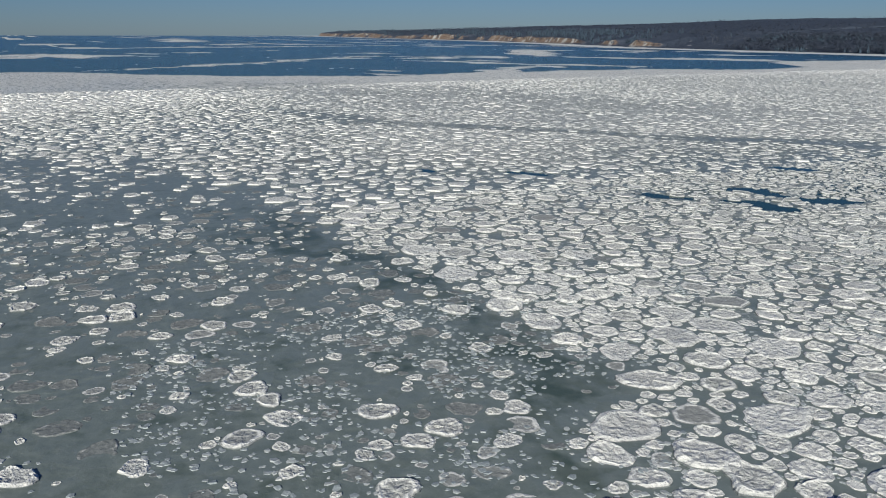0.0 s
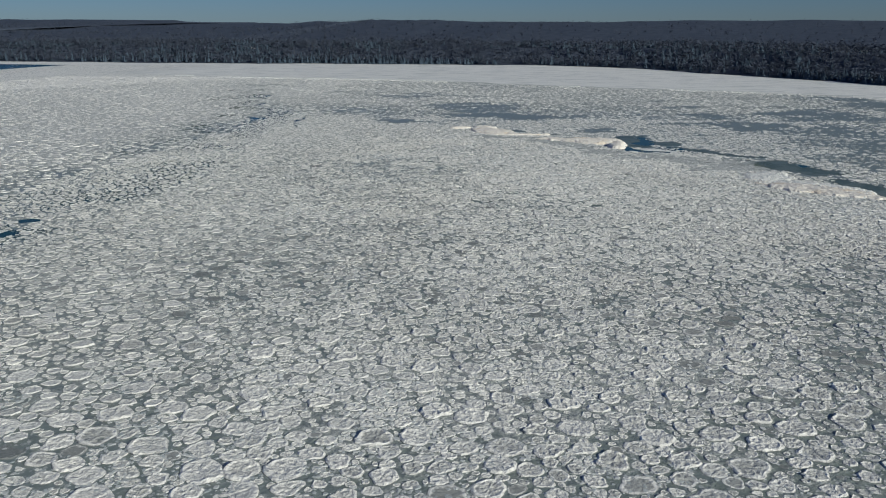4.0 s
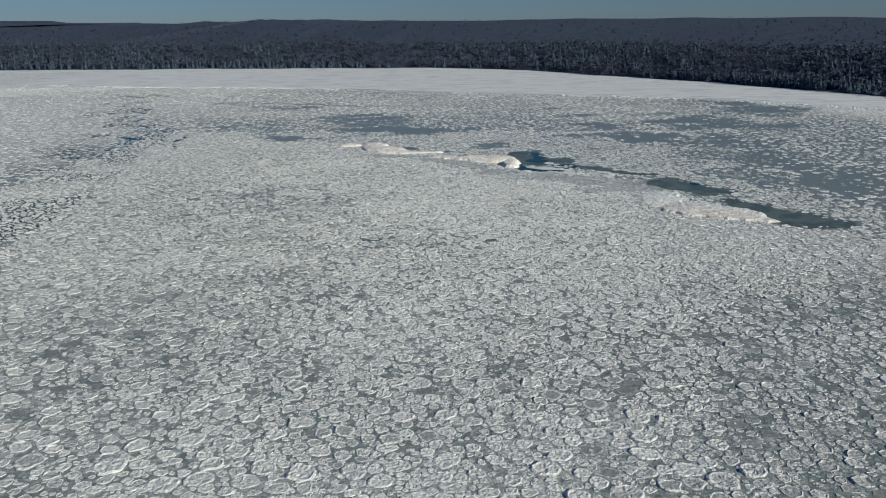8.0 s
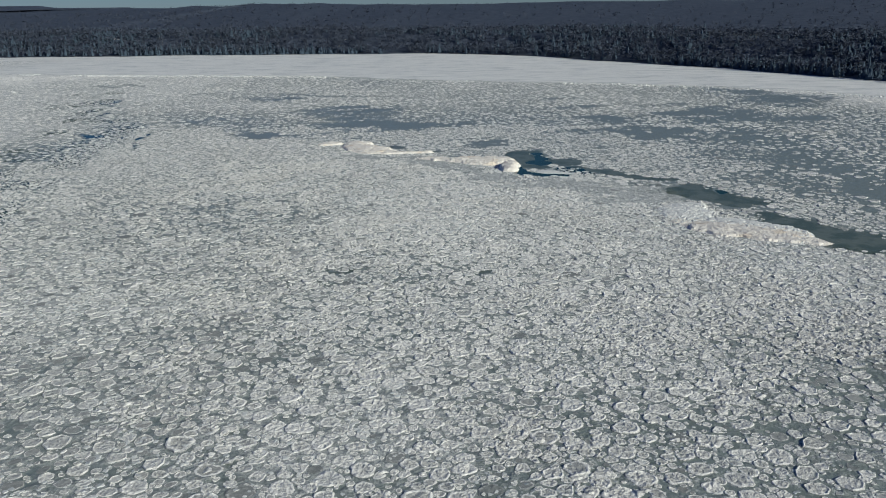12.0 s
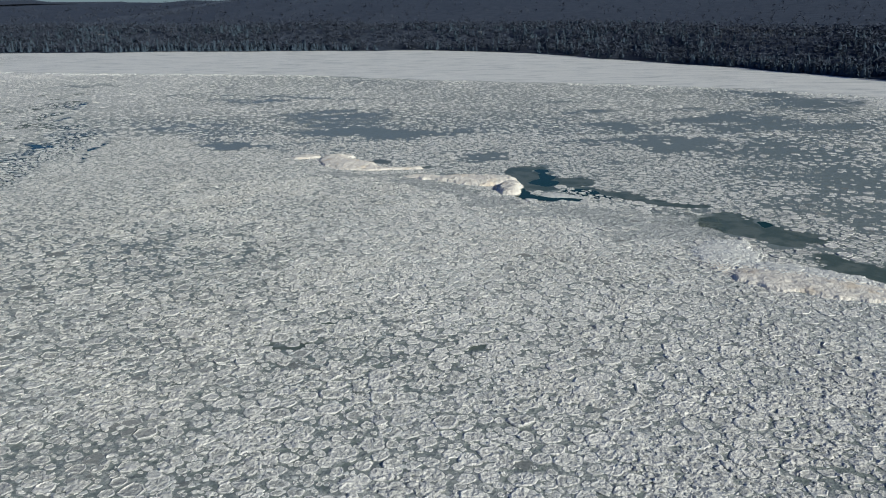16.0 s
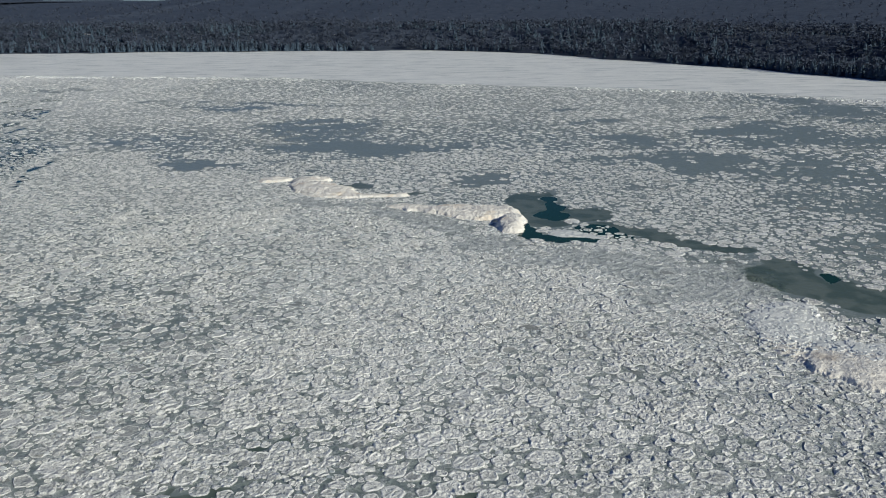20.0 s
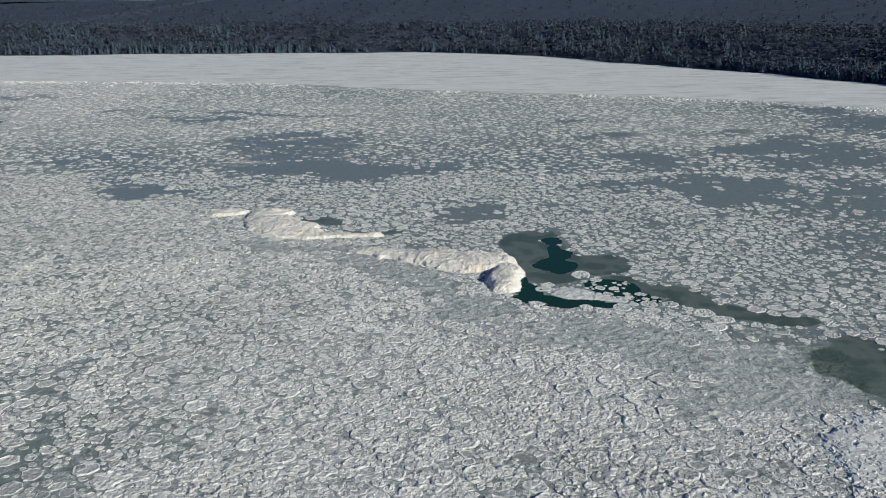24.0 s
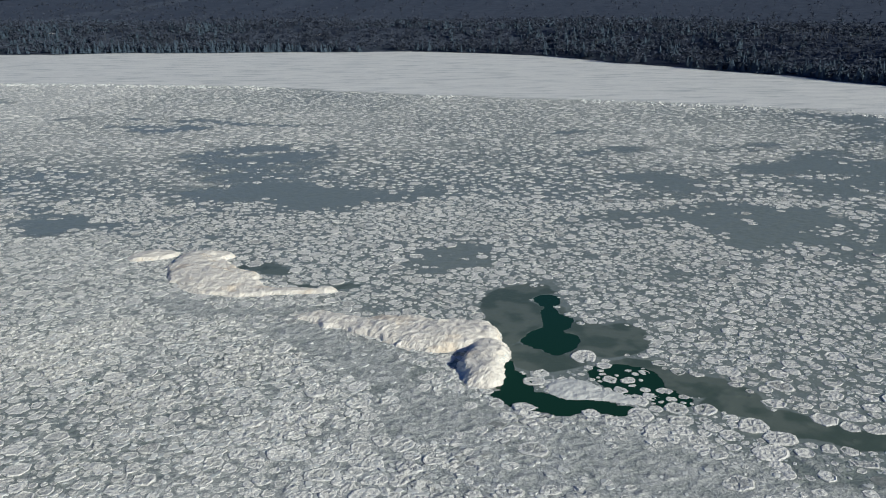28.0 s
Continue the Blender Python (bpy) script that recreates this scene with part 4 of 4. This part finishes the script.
def build_ridge():
    """The pressure ridge along the edge of the shore ice."""
    rng = np.random.default_rng(31)
    n, d = 2400, 5
    x = rng.uniform(-400, 230, n)
    y = np.interp(x, RIDGE_X, RIDGE_Y) - 1.5 + rng.normal(0, 1, n) * (2.5 + 4.0 * rng.random(n)) - 3 * waves(x, 0 * x, 12, 4)
    keep = waves(x, 0 * x, 26, 33, 3) > -0.15
    x, y = x[keep], y[keep]
    n = len(x)
    size = np.minimum(0.26 * np.exp(rng.normal(0.2, 0.5, n)), 0.8)
    ang = np.arange(d) * 2 * np.pi / d + rng.uniform(0, 6.28, (n, 1))
    co = np.empty((n, 2 * d + 1, 3), np.float32)
    for k, (share, high) in enumerate(((1.0, 0.0), (0.7, 1.0))):
        own = size[:, None] * share * rng.uniform(0.7, 1.3, (n, d))
        co[:, k * d : (k + 1) * d, 0], co[:, k * d : (k + 1) * d, 1] = x[:, None] + own * np.cos(ang), y[:, None] + own * np.sin(ang)
        co[:, k * d : (k + 1) * d, 2] = 0.0 if k == 0 else size[:, None] * rng.uniform(0.1, 0.4, (n, d)) + 0.2
    co[:, -1, 0], co[:, -1, 1], co[:, -1, 2] = x, y, size * 0.45 + 0.2
    v, f = join(co, fan_grid(2, d))
    tagged(new("pressure_ridge", mesh_from("pressure_ridge", v, f, CHUNK, (("tone", np.repeat(rng.uniform(0.35, 0.85, n), 11)),))),
           "low ridge of crushed white ice along the shore ice", "pressure ridge", kind="stuff")


build_ridge()


# ---- the land ----
def coast_line(n):
    """Points along the smoothed coast with the way inland, and the distance along it."""
    pts = np.array(COAST, float)
    seg = np.r_[0, np.cumsum(np.hypot(*np.diff(pts, axis=0).T))]
    u = np.linspace(0, seg[-1], 1200)
    x, y = np.interp(u, seg, pts[:, 0]), np.interp(u, seg, pts[:, 1])
    for _ in range(10):
        x[1:-1], y[1:-1] = (x[:-2] + x[1:-1] + x[2:]) / 3, (y[:-2] + y[1:-1] + y[2:]) / 3
    tx, ty = np.gradient(x), np.gradient(y)
    for _ in range(60):
        tx[1:-1], ty[1:-1] = (tx[:-2] + tx[1:-1] + tx[2:]) / 3, (ty[:-2] + ty[1:-1] + ty[2:]) / 3
    ln = np.hypot(tx, ty)
    return u, x, y, -ty / ln, tx / ln


CU, CX, CY, CNX, CNY = coast_line(1200)
CLIFFY_X = np.array([-5000, -3200, -2900, -2300, -1450, -1330, -1180, -1040, -960, 800.0])
CLIFFY = np.array([0.7, 0.8, 0.6, 0.75, 0.6, 0.2, 0.7, 0.35, 0.05, 0.0])


def land_point(u, s):
    """The place on the land at u along the coast and s inland."""
    bx, by = np.interp(u, CU, CX), np.interp(u, CU, CY)
    nx, ny = np.interp(u, CU, CNX), np.interp(u, CU, CNY)
    wob = 5 * waves(u, 0 * u, 60, 12) * np.clip(1 - s / 60, 0, 1)
    x, y = bx + nx * (s + wob), by + ny * (s + wob)
    cliff = np.interp(bx, CLIFFY_X, CLIFFY)
    cliff = cliff * step(waves(u, 0 * u, 90, 15), -1.0, -0.1)
    bluff = (15 + 9 * cliff + 2.5 * waves(u, s * 0.3, 70, 17)) * (step(s, 4, 75) * (1 - cliff) + step(s, 3, 16) * cliff)
    crest = np.interp(bx, (-4700, -3000, -2000, -1000, -300, 0, 100, 230, 700), (15, 26, 37, 29, 34, 33, 24, 12, 10))
    hill = crest * step(s, 90, 900) + 3.0 * waves(x, y, 220, 19) * step(s, 80, 400)
    return x, y, np.where(s < 0.5, -0.5, 0.6 * step(s, 0, 5) + bluff + hill), cliff


def build_land():
    us = np.linspace(0, CU[-1], 1500)
    ss = np.array([0, 2, 4, 7, 10, 13, 16, 20, 26, 34, 44, 56, 70, 90, 120, 160, 210, 280, 360, 450, 560, 680, 800, 900, 1000, 1200.0])
    gu, gs = np.meshgrid(us, ss)
    x, y, z, cliff = land_point(gu.ravel(), gs.ravel())
    w = len(us)
    i = (np.arange(len(ss) - 1)[:, None] * w + np.arange(w - 1)[None]).ravel()
    snow = step(-gs.ravel(), -320, -60)
    me = mesh_from("land", np.stack([x, y, z], 1), None, LAND, (("snow", snow), ("bare", step(cliff, 0.1, 0.4) * step(-gs.ravel(), -60, -30))), np.stack([i, i + 1, i + w + 1, i + w], 1), True)
    tagged(new("ground", me), "snowy wooded bluffs with red-brown cliffs and a low hill", "coast", kind="structure")


build_land()


def conifer(rng, tiers=3, d=6):
    """A ragged spruce of unit height: the crown's corners and faces."""
    co, faces = [], []
    for k in range(tiers):
        low, top = 0.10 + 0.72 * k / tiers, 0.10 + 0.72 * k / tiers + 0.40 - 0.04 * k
        wide = 0.20 * (1 - k / (tiers + 0.6))
        at = len(co)
        for q in range(d):
            a = 2 * np.pi * (q + 0.5 * (k % 2)) / d + rng.uniform(-0.2, 0.2)
            r = wide * rng.uniform(0.55, 1.25)
            co.append((r * np.cos(a), r * np.sin(a), low + rng.uniform(-0.05, 0.04)))
        co.append((0, 0, min(top, 1.0) if k < tiers - 1 else 1.0))
        faces += [(at + q, at + (q + 1) % d, at + d) for q in range(d)]
    return np.array(co), np.array(faces)


def stem(high, wide, lean=0.0):
    d = 4
    ang = np.arange(d) * np.pi / 2
    co = np.concatenate([np.stack([np.cos(ang) * wide, np.sin(ang) * wide, np.full(d, -0.06)], 1), [[lean, 0, high]]])
    return co, np.array([(q, (q + 1) % d, d) for q in range(d)])


def bare_tree(rng, limbs=8):
    """A leafless crown of unit height: thin limbs that fork up from the trunk, with sprays of twigs."""
    co, faces = [], []
    for k in range(limbs):
        a, z0 = rng.uniform(0, 6.28), rng.uniform(0.22, 0.75)
        out, up = rng.uniform(0.10, 0.26) * (1.15 - 0.6 * z0), rng.uniform(0.16, 0.32)
        tip = np.array([np.cos(a) * out, np.sin(a) * out, min(z0 + up, 1.0)])
        foot = np.array([0, 0, z0])
        side = np.array([-np.sin(a), np.cos(a), 0]) * 0.012
        at = len(co)
        co += [foot - side, foot + side, tip]
        faces.append((at, at + 1, at + 2))
        at = len(co)
        for q in range(3):
            co.append(foot * 0.45 + tip * 0.55 + rng.normal(0, 0.055, 3))
        faces.append((at, at + 1, at + 2))
        at = len(co)
        for q in range(3):
            co.append(tip + rng.normal(0, 0.05, 3))
        faces.append((at, at + 1, at + 2))
    return np.array(co), np.array(faces)


def scatter(shapes, x, y, z, tall, wide, rng):
    """Many copies of a few shapes joined into one run of corners and faces."""
    vs, fs, at = [], [], 0
    kind = rng.integers(0, len(shapes), len(x))
    turn = rng.uniform(0, 6.28, len(x))
    for k, (co, faces) in enumerate(shapes):
        p = np.flatnonzero(kind == k)
        c, s = np.cos(turn[p])[:, None], np.sin(turn[p])[:, None]
        w, h = wide[p][:, None], tall[p][:, None]
        out = np.stack([x[p][:, None] + (co[:, 0] * c - co[:, 1] * s) * w, y[p][:, None] + (co[:, 0] * s + co[:, 1] * c) * w, z[p][:, None] + co[:, 2] * h], 2)
        vs.append(out.reshape(-1, 3))
        fs.append((faces[None] + (at + np.arange(len(p)) * len(co))[:, None, None]).reshape(-1, 3))
        at += len(p) * len(co)
    return np.concatenate(vs), np.concatenate(fs)


U_NEAR = CU[np.argmin(np.hypot(CX + 900, CY - 650))]
U_RIGHT = CU[np.argmin(np.hypot(CX - 330, CY - 100))]


def build_woods():
    rng = np.random.default_rng(12)
    firs, bares = [conifer(rng) for _ in range(6)], [bare_tree(rng) for _ in range(6)]
    stems = [stem(0.9, 0.010, 0.02), stem(0.8, 0.012, -0.03)]
    # conifers thick along the shore, with gaps; scattered behind
    n = 10500
    u, s = rng.uniform(U_NEAR, U_RIGHT, n), 3 + 190 * rng.random(n) ** 1.5
    keep = waves(u, s * 2.0, 70, 51, 3) + rng.normal(0, 0.25, n) + 0.2 * step(u, U_RIGHT - 520, U_RIGHT - 330) > 0.22
    u, s = u[keep], s[keep]
    x, y, z, cliff = land_point(u, s)
    tall = rng.uniform(3.5, 8.0, len(x))
    v, f = scatter(firs, x, y, z - 0.4, tall, tall * rng.uniform(1.2, 2.2, len(x)), rng)
    tagged(new("conifers", mesh_from("conifers", v, f, HAZED_NEEDLES)), "dark spruces in a painted haze-blue tint crowding the snowy shore bluff", "conifer wood", kind="stuff")
    # conifers on the far bluffs
    n = 3000
    u, s = rng.uniform(CU[60], U_NEAR, n), 14 + 140 * rng.random(n) ** 1.3
    keep = waves(u, s * 2.0, 110, 53, 3) > 0.0
    x, y, z, cliff = land_point(u[keep], s[keep])
    tall = rng.uniform(7, 13, len(x))
    v, f = scatter(firs, x, y, z - 0.4, tall, tall * 1.3, rng)
    tagged(new("conifers", mesh_from("conifers", v, f, HAZED_NEEDLES)), "dark conifers on the far bluffs", "conifer wood", kind="stuff")
    # bare broadleaf wood over the hill
    n = 17000
    u, s = rng.uniform(CU[40], U_RIGHT, n), 5 + 985 * rng.random(n) ** 1.35
    u[10000:], s[10000:] = rng.uniform(U_NEAR, U_RIGHT, n - 10000), 3 + 150 * rng.random(n - 10000) ** 1.2
    x, y, z, cliff = land_point(u, s)
    tall = rng.uniform(6, 9.5, n) * (1 - 0.62 * step(s, 450, 850))
    v, f = scatter(bares, x, y, z - 0.3, tall, tall * rng.uniform(1.5, 2.2, n), rng)
    tagged(new("bare_wood", mesh_from("bare_wood", v, f, HAZED_TWIGS)), "leafless broadleaf wood over the hill, haze blue put into its colour", "bare wood", kind="stuff")
    n = 5200
    u, s = rng.uniform(U_NEAR - 700, U_RIGHT, n), 30 + 90 * rng.random(n)
    keep = waves(u, s * 1.5, 75, 57, 3) + rng.normal(0, 0.15, n) > 0.55
    u, s = u[keep], s[keep]
    n = len(u)
    x, y, z, cliff = land_point(u, s)
    tall = rng.uniform(5, 10, n)
    v, f = scatter(stems, x, y, z, tall, tall * 1.6, rng)
    tagged(new("birch_stems", mesh_from("birch_stems", v, f, BIRCH)), "pale slender birch stems on the bluff", "birch stems", kind="stuff")
    # single spruces at the water's edge
    made = []
    for k in range(4):
        tree = new("spruce_tree", None)
        co, faces = conifer(rng, 6, 9)
        part("crown", mesh_from("crown", co * (9, 9, 9), faces, HAZED_NEEDLES), tree)
        co, faces = stem(0.5, 0.014)
        part("trunk", mesh_from("trunk", co * 9, faces, BARK), tree)
        tagged(tree, "dark ragged spruce in a painted haze-blue tint at the edge of the snowy shore", "spruce tree", "shore spruces")
        made.append(tree)
    for k in range(240):
        u, s = rng.uniform(U_NEAR + 200, U_RIGHT - 60), rng.uniform(3, 14)
        x, y, z, _ = (float(q[0]) for q in land_point(np.array([u]), np.array([s])))
        m = pose(x, y, z - 0.2, 0, 0, rng.uniform(0, 360))
        tree = made[k] if k < 4 else copy_thing(made[k % 4], m)
        tree.matrix_basis = m
        g = rng.uniform(0.5, 1.2)
        tree.scale = (g, g, g * rng.uniform(0.9, 1.2))


build_woods()
